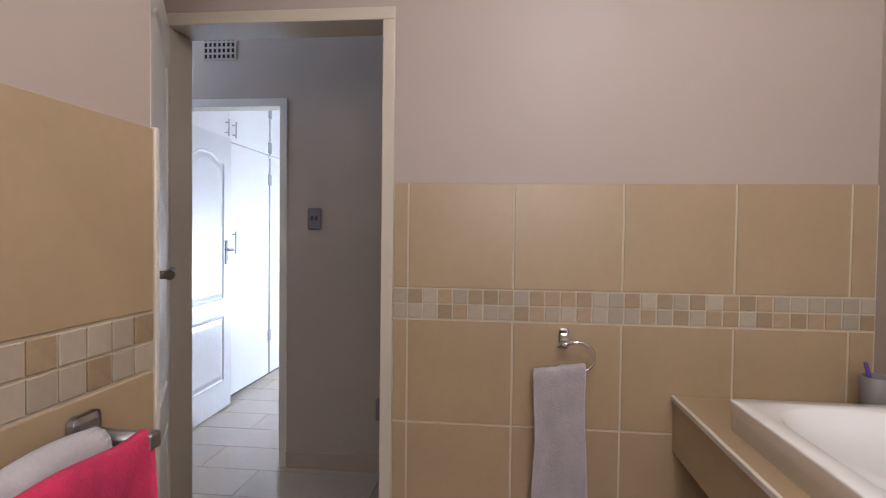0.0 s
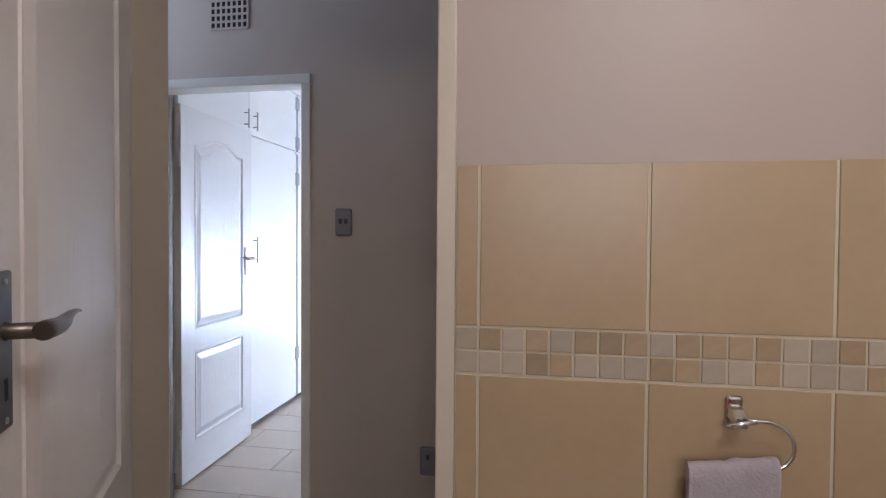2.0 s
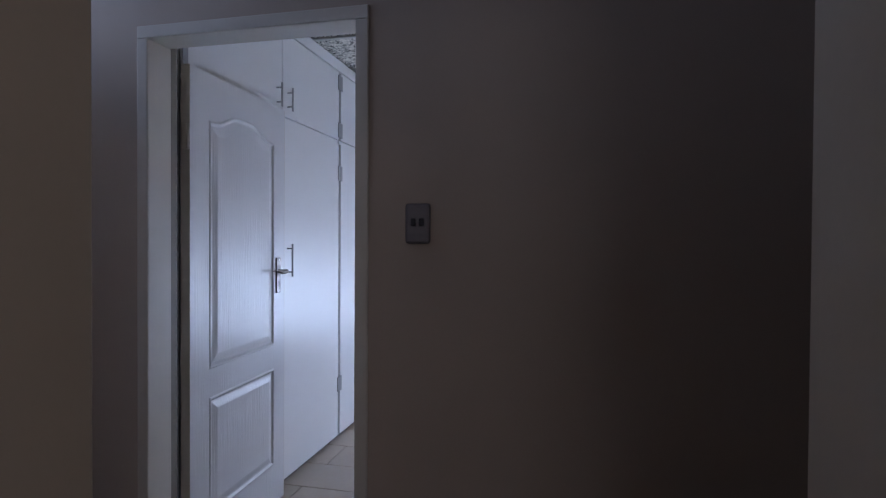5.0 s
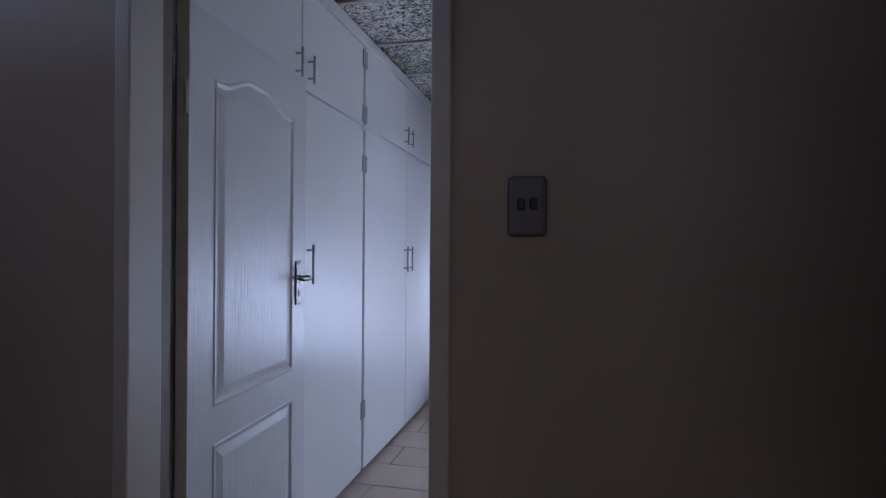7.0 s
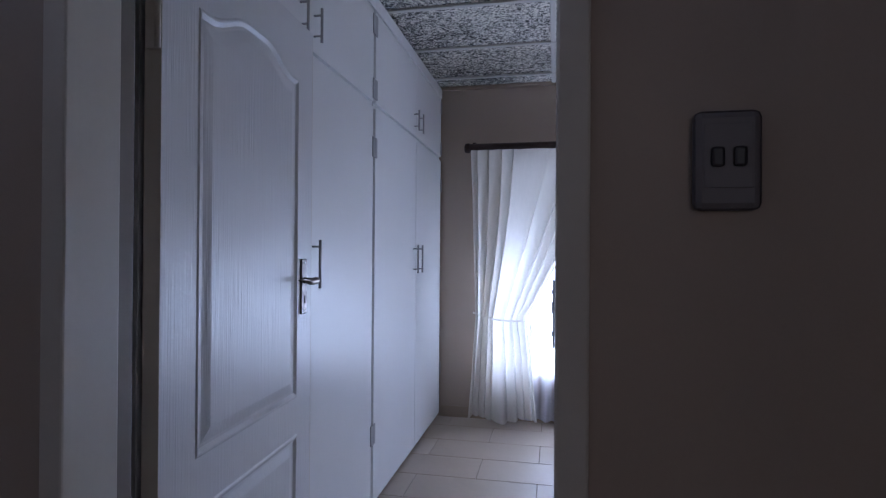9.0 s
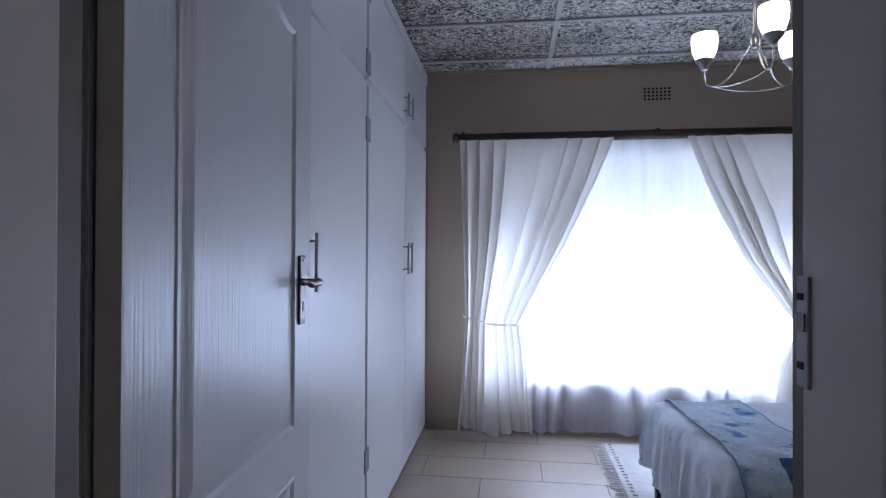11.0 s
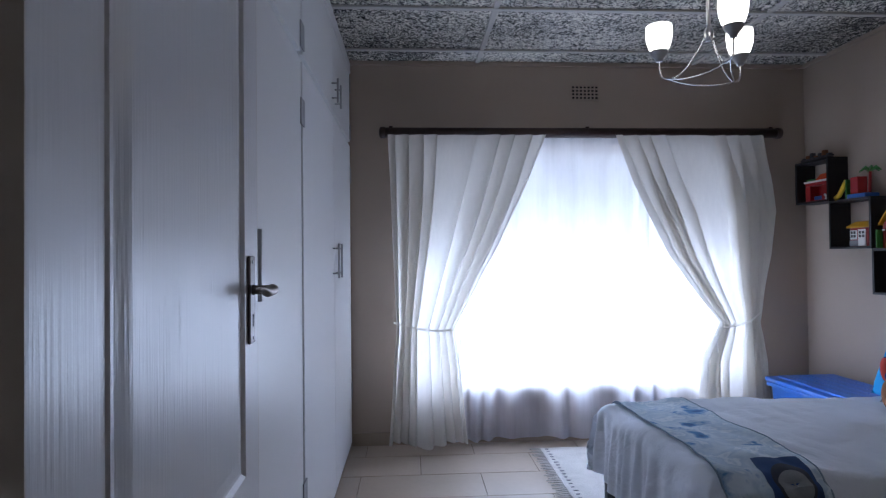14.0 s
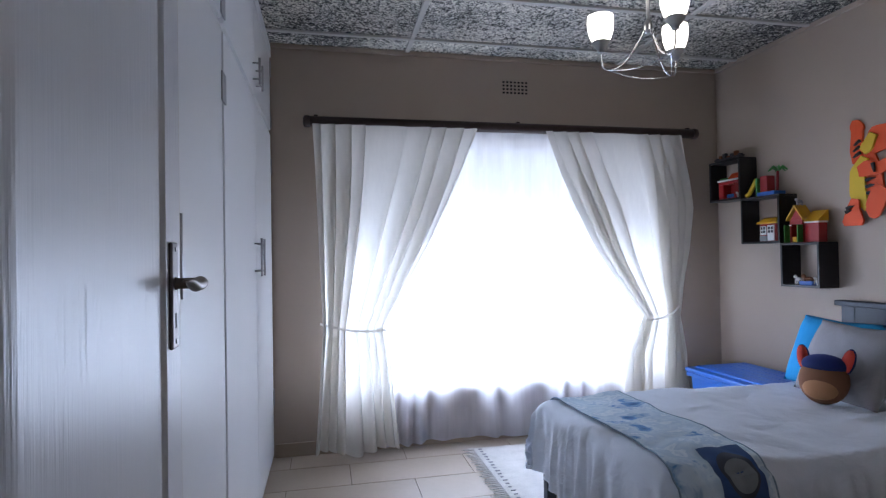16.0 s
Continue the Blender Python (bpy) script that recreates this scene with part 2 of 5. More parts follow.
def cloth(name, color, clear, through_light, fold_streaks=0.0):
    """Woven cloth that lets light through: threads, translucence, and the gaps between threads."""
    m = bpy.data.materials.new(name)
    m.use_nodes = True
    n, l = m.node_tree.nodes, m.node_tree.links
    out = n["Material Output"]
    n.remove(n["Principled BSDF"])
    d, t, c = n.new("ShaderNodeBsdfDiffuse"), n.new("ShaderNodeBsdfTranslucent"), n.new("ShaderNodeBsdfTransparent")
    co = n.new("ShaderNodeTexCoord")
    mp = n.new("ShaderNodeMapping")
    mp.inputs["Scale"].default_value = (1, 1, 0.25)
    l.new(co.outputs["Object"], mp.inputs["Vector"])
    w = n.new("ShaderNodeTexNoise")
    w.inputs["Scale"].default_value, w.inputs["Detail"].default_value = 60, 4
    l.new(mp.outputs["Vector"], w.inputs["Vector"])
    r = n.new("ShaderNodeMapRange")
    r.inputs["To Min"].default_value, r.inputs["To Max"].default_value = 0.95, 1.04
    l.new(w.outputs["Fac"], r.inputs["Value"])
    h = n.new("ShaderNodeHueSaturation")
    h.inputs["Color"].default_value = (*color, 1)
    l.new(r.outputs["Result"], h.inputs["Value"])
    for s in (d, t):
        l.new(h.outputs["Color"], s.inputs["Color"])
    a, b = n.new("ShaderNodeMixShader"), n.new("ShaderNodeMixShader")
    a.inputs[0].default_value, b.inputs[0].default_value = through_light, clear
    l.new(d.outputs[0], a.inputs[1])
    l.new(t.outputs[0], a.inputs[2])
    l.new(a.outputs[0], b.inputs[1])
    l.new(c.outputs[0], b.inputs[2])
    # Upright streaks in the transparency imitate brighter and darker light through folds.
    if fold_streaks:
        mp2 = n.new("ShaderNodeMapping")
        mp2.inputs["Scale"].default_value = (7, 1, 0.35)
        l.new(co.outputs["Object"], mp2.inputs["Vector"])
        w2 = n.new("ShaderNodeTexNoise")
        w2.inputs["Scale"].default_value, w2.inputs["Detail"].default_value = 2.2, 4
        l.new(mp2.outputs["Vector"], w2.inputs["Vector"])
        r2 = n.new("ShaderNodeMapRange")
        r2.inputs["From Min"].default_value, r2.inputs["From Max"].default_value = 0.3, 0.7
        r2.inputs["To Min"].default_value, r2.inputs["To Max"].default_value = clear - fold_streaks, clear + fold_streaks
        l.new(w2.outputs["Fac"], r2.inputs["Value"])
        l.new(r2.outputs["Result"], b.inputs[0])
    l.new(b.outputs[0], out.inputs["Surface"])
    return m


def printed_fleece():
    """Pale blue fleece with a printed pattern of navy, mid blue and white blots."""
    m = mat("printed_blue_fleece", (0.30, 0.40, 0.50), 0.95, var=0.1, fine=200, bump=0.3, dist=0.0012)
    n, l = m.node_tree.nodes, m.node_tree.links
    co = n.new("ShaderNodeTexCoord")
    t = n.new("ShaderNodeTexNoise")
    t.inputs["Scale"].default_value, t.inputs["Detail"].default_value, t.inputs["Distortion"].default_value = 8, 6, 0.5
    l.new(co.outputs["Object"], t.inputs["Vector"])
    r = n.new("ShaderNodeValToRGB")
    r.color_ramp.interpolation = "EASE"
    e = r.color_ramp.elements
    e[0].position, e[0].color = 0.28, (0.04, 0.12, 0.32, 1)
    e[1].position, e[1].color = 0.72, (0.80, 0.83, 0.85, 1)
    for p, c in ((0.36, (0.10, 0.26, 0.55, 1)), (0.40, (0.36, 0.50, 0.68, 1)), (0.44, (0.60, 0.70, 0.80, 1)), (0.53, (0.48, 0.60, 0.73, 1)), (0.57, (0.68, 0.76, 0.84, 1)), (0.63, (0.50, 0.61, 0.73, 1))):
        x = e.new(p)
        x.color = c
    l.new(t.outputs["Fac"], r.inputs["Fac"])
    l.new(r.outputs["Color"], n["Principled BSDF"].inputs["Base Color"])
    return m


def glowing(name, color, strength):
    m = bpy.data.materials.new(name)
    m.use_nodes = True
    b = m.node_tree.nodes["Principled BSDF"]
    b.inputs["Base Color"].default_value = (0.9, 0.88, 0.84, 1)
    b.inputs["Emission Color"].default_value = (*color, 1)
    b.inputs["Emission Strength"].default_value = strength
    b.inputs["Roughness"].default_value = 0.25
    return m


def glass():
    m = bpy.data.materials.new("window_glass")
    m.use_nodes = True
    b = m.node_tree.nodes["Principled BSDF"]
    b.inputs["Transmission Weight"].default_value, b.inputs["Roughness"].default_value = 1, 0.0
    b.inputs["IOR"].default_value = 1.45
    return m


def wrinkled(m, scale, depth):
    """Adds a broad relief of creases under a material's fine relief."""
    n, l = m.node_tree.nodes, m.node_tree.links
    b = n["Principled BSDF"]
    fine = b.inputs["Normal"].links[0].from_node
    co = n.new("ShaderNodeTexCoord")
    t = n.new("ShaderNodeTexNoise")
    t.inputs["Scale"].default_value, t.inputs["Detail"].default_value, t.inputs["Distortion"].default_value = scale, 3, 0.7
    l.new(co.outputs["Object"], t.inputs["Vector"])
    bp = n.new("ShaderNodeBump")
    bp.inputs["Strength"].default_value, bp.inputs["Distance"].default_value = 0.6, depth
    l.new(t.outputs["Fac"], bp.inputs["Height"])
    l.new(bp.outputs["Normal"], fine.inputs["Normal"])


wrinkled(M["duvet"], 5.5, 0.035)
wrinkled(M["grey_cloth"], 5.0, 0.03)
wrinkled(M["blue_cloth"], 5.0, 0.03)
M["board"] = ceiling_board()
M["curtain"] = cloth("white_curtain_cloth", (0.82, 0.79, 0.74), 0.0, 0.52)
M["sheer"] = cloth("white_sheer_voile", (0.86, 0.85, 0.90), 0.12, 0.60, 0.11)
M["fleece"] = printed_fleece()
M["shade"] = glowing("lit_opal_glass", (1.0, 0.90, 0.74), 14)
M["glass"] = glass()


# ---- mesh helpers ----
def mesh_object(name, bm, material, parent=None, label=""):
    """Links a bmesh as one object; material may be a list for slots."""
    me = bpy.data.meshes.new(name)
    bmesh.ops.recalc_face_normals(bm, faces=bm.faces)
    bm.to_mesh(me)
    bm.free()
    for x in (material if isinstance(material, (list, tuple)) else [material]):
        me.materials.append(x)
    ob = new(name, me)
    ob.parent = parent
    if label:
        ob["label"] = label
    return ob


def part(name, bm, material, parent, label=""):
    return mesh_object(name, bm, material, parent, label)


def thing(name, label, category, at=(0, 0, 0), turn=0, group="", kind=""):
    ob = new(name)
    ob.empty_display_size = 0.05
    ob.matrix_world = pose(*at, 0, 0, turn)
    return tagged(ob, label, category, group, kind)


def setting(name, bm, material, label, category):
    return tagged(mesh_object(name, bm, material), label, category, kind="structure")


def box(x0, y0, z0, x1, y1, z1, bevel=0.0, bm=None, segs=2):
    own = bmesh.new()
    bmesh.ops.create_cube(own, size=1, matrix=Matrix.Translation(((x0 + x1) / 2, (y0 + y1) / 2, (z0 + z1) / 2)) @ Matrix.Diagonal((abs(x1 - x0), abs(y1 - y0), abs(z1 - z0), 1)))
    if bevel:
        bmesh.ops.bevel(own, geom=own.edges[:], offset=bevel, segments=segs, profile=0.5, affect="EDGES")
    if bm is None:
        return own
    join(bm, own)
    return bm


def join(bm, other):
    me = bpy.data.meshes.new("joined")
    other.to_mesh(me)
    other.free()
    bm.from_mesh(me)
    bpy.data.meshes.remove(me)
    return bm


def boxes(*rows, bevel=0.0):
    bm = bmesh.new()
    for r in rows:
        box(*r, bevel=bevel, bm=bm)
    return bm


def tube(points, radius, sides=10, bm=None, taper=None):
    """A round bar along points."""
    bm = bm or bmesh.new()
    pts = [Vector(p) for p in points]
    rings = []
    side = None
    for i, p in enumerate(pts):
        d = (pts[min(i + 1, len(pts) - 1)] - pts[max(i - 1, 0)]).normalized()
        if side is None:
            side = d.orthogonal().normalized()
        side = (side - d * side.dot(d)).normalized()
        up = d.cross(side)
        r = radius if taper is None else radius * taper[i]
        rings.append([bm.verts.new(p + (side * math.cos(a) + up * math.sin(a)) * r) for a in (2 * math.pi * k / sides for k in range(sides))])
    for a, b in zip(rings, rings[1:]):
        for k in range(sides):
            f = bm.faces.new((a[k], a[(k + 1) % sides], b[(k + 1) % sides], b[k]))
            f.smooth = True
    bm.faces.new(rings[0][::-1])
    bm.faces.new(rings[-1])
    return bm


def lathe(profile, sides=24, m=None, bm=None):
    """Turns a profile of (radius, height) round z."""
    bm = bm or bmesh.new()
    m = m or Matrix()
    rings = [[bm.verts.new(m @ Vector((r * math.cos(2 * math.pi * k / sides), r * math.sin(2 * math.pi * k / sides), z))) for k in range(sides)] for r, z in profile]
    for a, b in zip(rings, rings[1:]):
        for k in range(sides):
            f = bm.faces.new((a[k], a[(k + 1) % sides], b[(k + 1) % sides], b[k]))
            f.smooth = True
    bm.faces.new(rings[0][::-1])
    bm.faces.new(rings[-1])
    return bm


def prism(outline, place, depth):
    """An outline of (u, v) extruded by depth; place(u, v, w) gives the point."""
    bm = bmesh.new()
    a = [bm.verts.new(place(u, v, 0)) for u, v in outline]
    b = [bm.verts.new(place(u, v, depth)) for u, v in outline]
    bm.faces.new(a[::-1])
    bm.faces.new(b)
    n = len(a)
    for k in range(n):
        bm.faces.new((a[k], a[(k + 1) % n], b[(k + 1) % n], b[k]))
    return bm


def sheet(nu, nv, f, smooth=True):
    """A grid surface: f(u, v) for u, v in 0..1."""
    bm = bmesh.new()
    vs = [[bm.verts.new(f(i / nu, j / nv)) for j in range(nv + 1)] for i in range(nu + 1)]
    for i in range(nu):
        for j in range(nv):
            bm.faces.new((vs[i][j], vs[i + 1][j], vs[i + 1][j + 1], vs[i][j + 1])).smooth = smooth
    return bm


def blob(m, bm=None, seg=16, rough=0.0, seed=0):
    own = bmesh.new()
    bmesh.ops.create_uvsphere(own, u_segments=seg, v_segments=max(seg // 2, 4), radius=1)
    for v in own.verts:
        if rough:
            v.co *= 1 + rough * noise.noise(v.co * 2.3 + Vector((seed, 0, 0)))
        v.co = m @ v.co
    for f in own.faces:
        f.smooth = True
    return own if bm is None else join(bm, own)


def lerp(a, b, t):
    return a + (b - a) * t


def along(table, x):
    """Straight interpolation in rows of (x, value...)."""
    for p, q in zip(table, table[1:]):
        if x <= q[0]:
            t = (x - p[0]) / (q[0] - p[0])
            return [lerp(a, b, max(t, 0)) for a, b in zip(p[1:], q[1:])]
    return list(table[-1][1:])


# ---- shell ----
setting("floor", boxes((-5.5, -1.7, -0.12, 1.7, 6.5, -0.006)), M["floor_grout"], "brown grout bed under the beige floor tiles", "floor")
setting("floor_bathroom", boxes((-0.621, -1.68, -0.006, 1.12, 1.744, 0)), M["floor"], "beige tiled bathroom floor", "floor")
wall_bath = setting("wall_bathroom_door", boxes(
    (-5.5, BATH_Y, 0, -1.15, BATH_Y2, CEIL), (-0.36, BATH_Y, 0, 1.7, BATH_Y2, CEIL), (-1.15, BATH_Y, 2.06, -0.36, BATH_Y2, CEIL)),
    M["bath_paint"], "taupe painted wall tiled to shoulder height beside a doorway", "wall")
wall_west_bath = setting("wall_bathroom_west", boxes((-1.25, -1.68, 0, -0.621, 0.911, CEIL)), M["bath_paint"], "taupe painted bathroom wall with a tiled lower half", "wall")
setting("wall_bathroom_recess", boxes((-1.4, 0.911, 0, -1.25, BATH_Y, CEIL)), M["bath_paint"], "plain taupe wall behind the bathroom door", "wall")
setting("wall_bathroom_east", boxes((1.12, -1.68, 0, 1.25, BATH_Y, CEIL)), M["bath_paint"], "plain taupe bathroom wall above the vanity", "wall")
setting("wall_bathroom_south", boxes((-1.4, -1.75, 0, 1.25, -1.68, CEIL)), M["bath_paint"], "plain taupe wall that closes the bathroom", "wall")
wall_hall = setting("wall_hall", boxes(
    (-5.5, HALL_Y, 0, -2.012, ROOM_Y, CEIL), (-1.20, HALL_Y, 0, 1.7, ROOM_Y, CEIL), (-2.012, HALL_Y, 2.06, -1.20, ROOM_Y, CEIL)),
    M["paint"], "taupe painted wall between corridor and bedroom", "wall")
setting("wall_hall_east", boxes((1.6, BATH_Y2, 0, 1.7, HALL_Y, CEIL)), M["paint"], "plain taupe wall at the dark end of the corridor", "wall")
# Unseen end wall; its high opening only lets the added corridor lamp in.
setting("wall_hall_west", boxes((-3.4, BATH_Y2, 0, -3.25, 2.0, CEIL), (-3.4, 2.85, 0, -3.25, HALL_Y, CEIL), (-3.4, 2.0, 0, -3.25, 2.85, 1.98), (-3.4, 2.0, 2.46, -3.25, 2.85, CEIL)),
        M["paint"], "unseen taupe corridor end wall with an opening for the added fill lamp", "wall")
WX0, WX1, WZ0, WZ1 = -1.72, 0.58, 0.365, 2.02
setting("wall_window", boxes(
    (-2.85, WIN_Y, 0, WX0, 6.72, CEIL), (WX1, WIN_Y, 0, 1.22, 6.72, CEIL), (WX0, WIN_Y, 0, WX1, 6.72, WZ0), (WX0, WIN_Y, WZ1, WX1, 6.72, CEIL)),
    M["paint"], "taupe painted bedroom wall round a wide window", "wall")
setting("wall_bedroom_east", boxes((ROOM_X, ROOM_Y, 0, 1.22, WIN_Y, CEIL)), M["paint"], "taupe painted bedroom wall behind the bed", "wall")
setting("wall_bedroom_west", boxes((-2.85, ROOM_Y, 0, -2.72, WIN_Y, CEIL)), M["paint"], "plain wall behind the built-in cupboards", "wall")
setting("ceiling_plain", boxes((-5.65, -1.75, CEIL, 1.7, ROOM_Y, CEIL + 0.1)), M["ceiling_plain"], "plain white ceiling over bathroom and corridor", "ceiling")
bm = boxes((-2.85, ROOM_Y, CEIL + 0.008, 1.22, WIN_Y, CEIL + 0.1))
setting("ceiling", bm, M["board"], "flecked grey fibre board bedroom ceiling", "ceiling")
bm = bmesh.new()
STRIP_Y = [6.275 - 0.597 * k for k in range(6)]
for y in STRIP_Y:
    box(-2.7, y - 0.014, CEIL - 0.006, ROOM_X, y + 0.014, CEIL + 0.008, bevel=0.003, bm=bm)
rows_y = [WIN_Y] + STRIP_Y
for x in (-2.75, -1.25, 0.26):
    for a, b in zip(rows_y, rows_y[1:]):
        box(x - 0.016, b + 0.014, CEIL - 0.004, x + 0.016, a - 0.014 if a != WIN_Y else a, CEIL + 0.008, bevel=0.003, bm=bm)
setting("ceiling_strips", bm, M["strip"], "pale wooden cover strips over the ceiling board joints", "trim")
bm = boxes((-2.7, WIN_Y - 0.02, CEIL - 0.02, ROOM_X, WIN_Y, CEIL + 0.008), (ROOM_X - 0.02, ROOM_Y, CEIL - 0.02, ROOM_X, WIN_Y - 0.02, CEIL + 0.008), bevel=0.004)
setting("trim_ceiling", bm, M["paint"], "narrow painted quadrant round the ceiling", "trim")
bm = boxes((-1.187, HALL_Y - 0.012, 0, 1.6, HALL_Y, 0.094), (-5.5, HALL_Y - 0.012, 0, -2.02, HALL_Y, 0.094), bevel=0.002)
setting("baseboard_hall", bm, M["skirting"], "beige tile skirting along the corridor wall", "baseboard")
bm = boxes((CUP_X + 0.01, WIN_Y - 0.012, 0, ROOM_X - 0.012, WIN_Y, 0.085), (ROOM_X - 0.012, ROOM_Y + 0.012, 0, ROOM_X, WIN_Y, 0.085), (-1.15, ROOM_Y, 0, ROOM_X - 0.012, ROOM_Y + 0.012, 0.085), bevel=0.002)
setting("baseboard_bedroom", bm, M["skirting"], "beige tile skirting round the bedroom", "baseboard")

# ---- outside ----
setting("ground", boxes((-200, 6.75, -0.4, 200, 300, -0.25)), M["ground"], "pale dry paving outside the window", "ground")


# ---- door frames ----
def door_frame(name, x0, x1, top, y0, y1, rebate, trim, paint):
    """A pressed steel frame: inner faces at x0, x1 and top, facing flanges, a rebate beyond."""
    ob = thing(name, "cream painted steel door frame", "door frame", ((x0 + x1) / 2, y0, 0), kind="structure")
    ox, oy = (x0 + x1) / 2, y0
    def p(n, r, bev=0.004, m=paint, label=""):
        part(n, boxes(*[(a - ox, b - oy, c, d - ox, e - oy, f) for a, b, c, d, e, f in r], bevel=bev), M[m], ob, label)
    p("jamb", [(x0 - trim, y0 - 0.008, 0, x0, y1, top)])
    p("jamb", [(x1, y0 - 0.008, 0, x1 + trim, y1, top)])
    p("head", [(x0 - trim, y0 - 0.008, top, x1 + trim, y1, top + trim)])
    if rebate > y1:
        # Rebate strips are coloured darker and browner than the frame.
        p("rebate", [(x0 - trim, y1 + 0.0005, 0, x0 - 0.014, rebate, top + trim - 0.01)], 0.002, "rebate_brown", "dark brown rebate")
        p("rebate", [(x1 + 0.014, y1 + 0.0005, 0, x1 + trim, rebate, top + trim - 0.01)], 0.002, "rebate_brown", "dark brown rebate")
    return ob


door_frame("door_frame_bathroom", -1.115, -0.379, 2.022, BATH_Y, BATH_Y2 + 0.008, 0, 0.041, "frame_cream")
bed_frame_door = door_frame("door_frame_bedroom", -1.98, -1.231, 2.036, HALL_Y, 3.072, 3.12, 0.043, "frame")


def strike(parent, x, y, z):
    plate = part("strike_plate", boxes((x, y, z - 0.05, x + 0.003, y + 0.02, z + 0.05), bevel=0.001), M["hinge"], parent, "grey metal strike plate")
    # Dark blocks, slightly proud, give the shade of the latch and screw openings.
    part("latch_recess", boxes((x - 0.0015, y + 0.004, z + 0.001, x + 0.002, y + 0.017, z + 0.017), bevel=0.0005), M["pewter"], parent, "dark metal block for the shade in the latch recess")
    for dz in (0.032, -0.030):
        part("screw_hole", boxes((x - 0.0015, y + 0.007, z + dz - 0.003, x + 0.002, y + 0.016, z + dz + 0.003)), M["hole_shade"], parent)


# ---- doors ----
def arch_top(u, h):
    a = abs(u)
    return h * (0.5 + 0.5 * math.cos(math.pi * max(0, a - 0.18) / 0.70)) if a < 0.88 else 0.0


def panel_outline(x0, x1, z0, z1, h, inset=0.0, n=28):
    pts = [(x0 + inset, z0 + inset), (x1 - inset, z0 + inset)]
    for k in range(n + 1):
        u = 1 - 2 * k / n
        pts.append((lerp(x0 + inset, x1 - inset, (u + 1) / 2), z1 - inset + arch_top(u, h)))
    return pts


def panel_mesh(x0, x1, z0, z1, h, y, sign):
    """Moulded panel: bead, groove and raised field, seen from the side given by sign (along y)."""
    bm = bmesh.new()
    rings = []
    for inset, d in ((-0.004, 0.0), (0.0, 0.003), (0.005, 0.003), (0.010, -0.001), (0.014, -0.004), (0.022, -0.004), (0.046, 0.001), (0.052, 0.002), (0.056, 0.002)):
        rings.append([bm.verts.new((a, y + sign * d, b)) for a, b in panel_outline(x0, x1, z0, z1, h, inset)])
    for a, b in zip(rings, rings[1:]):
        m = len(a)
        for k in range(m):
            bm.faces.new((a[k], a[(k + 1) % m], b[(k + 1) % m], b[k]))
    bm.faces.new(rings[-1])
    return bm


def leaf_face(w, h, panels, y, sign):
    """The flat face of a leaf with holes where its panels sit, made of stiles and rails."""
    bm = bmesh.new()
    x0, x1 = panels[0][0], panels[0][1]
    t = 0.008
    def slab(a, c, b, d):
        box(a, min(y, y - sign * t), c, b, max(y, y - sign * t), d, bm=bm)
    slab(0, 0, x0, h)
    slab(x1, 0, w, h)
    slab(x0, 0, x1, panels[1][2])
    slab(x0, panels[1][3], x1, panels[0][2])
    top = panel_outline(x0, x1, panels[0][2], panels[0][3], panels[0][4])[2:]
    ring = [(x0, h), (x1, h)] + top
    join(bm, prism(ring, lambda u, v, k: Vector((u, y - sign * k, v)), t))
    return bm


def lever_mesh(lx, lz):
    """A lever: round neck out from the plate, thick grip, then a flat blade that curls up at its tip."""
    bm = tube([(lx, 0.0, lz), (lx, 0.012, lz), (lx, 0.052, lz)], 0.0095, 14, taper=[1.5, 1.0, 1.0])
    rows = ((0.010, 0.0, 0.011, 0.011), (0.0, 0.0, 0.012, 0.012), (-0.02, -0.001, 0.0115, 0.0115), (-0.045, -0.002, 0.0105, 0.011), (-0.058, 0.0, 0.0085, 0.011),
            (-0.070, 0.003, 0.0058, 0.009), (-0.082, 0.006, 0.0040, 0.0075), (-0.098, 0.008, 0.0030, 0.0065), (-0.116, 0.008, 0.0025, 0.0055), (-0.130, 0.006, 0.0018, 0.0035))
    rings = [[bm.verts.new((lx + dx, 0.046 + ry * math.cos(a), lz + dz + rz * math.sin(a))) for a in (math.pi * k / 7 for k in range(14))] for dx, dz, rz, ry in rows]
    for a, b in zip(rings, rings[1:]):
        for k in range(14):
            bm.faces.new((a[k], a[(k + 1) % 14], b[(k + 1) % 14], b[k])).smooth = True
    bm.faces.new(rings[0][::-1])
    bm.faces.new(rings[-1])
    return bm


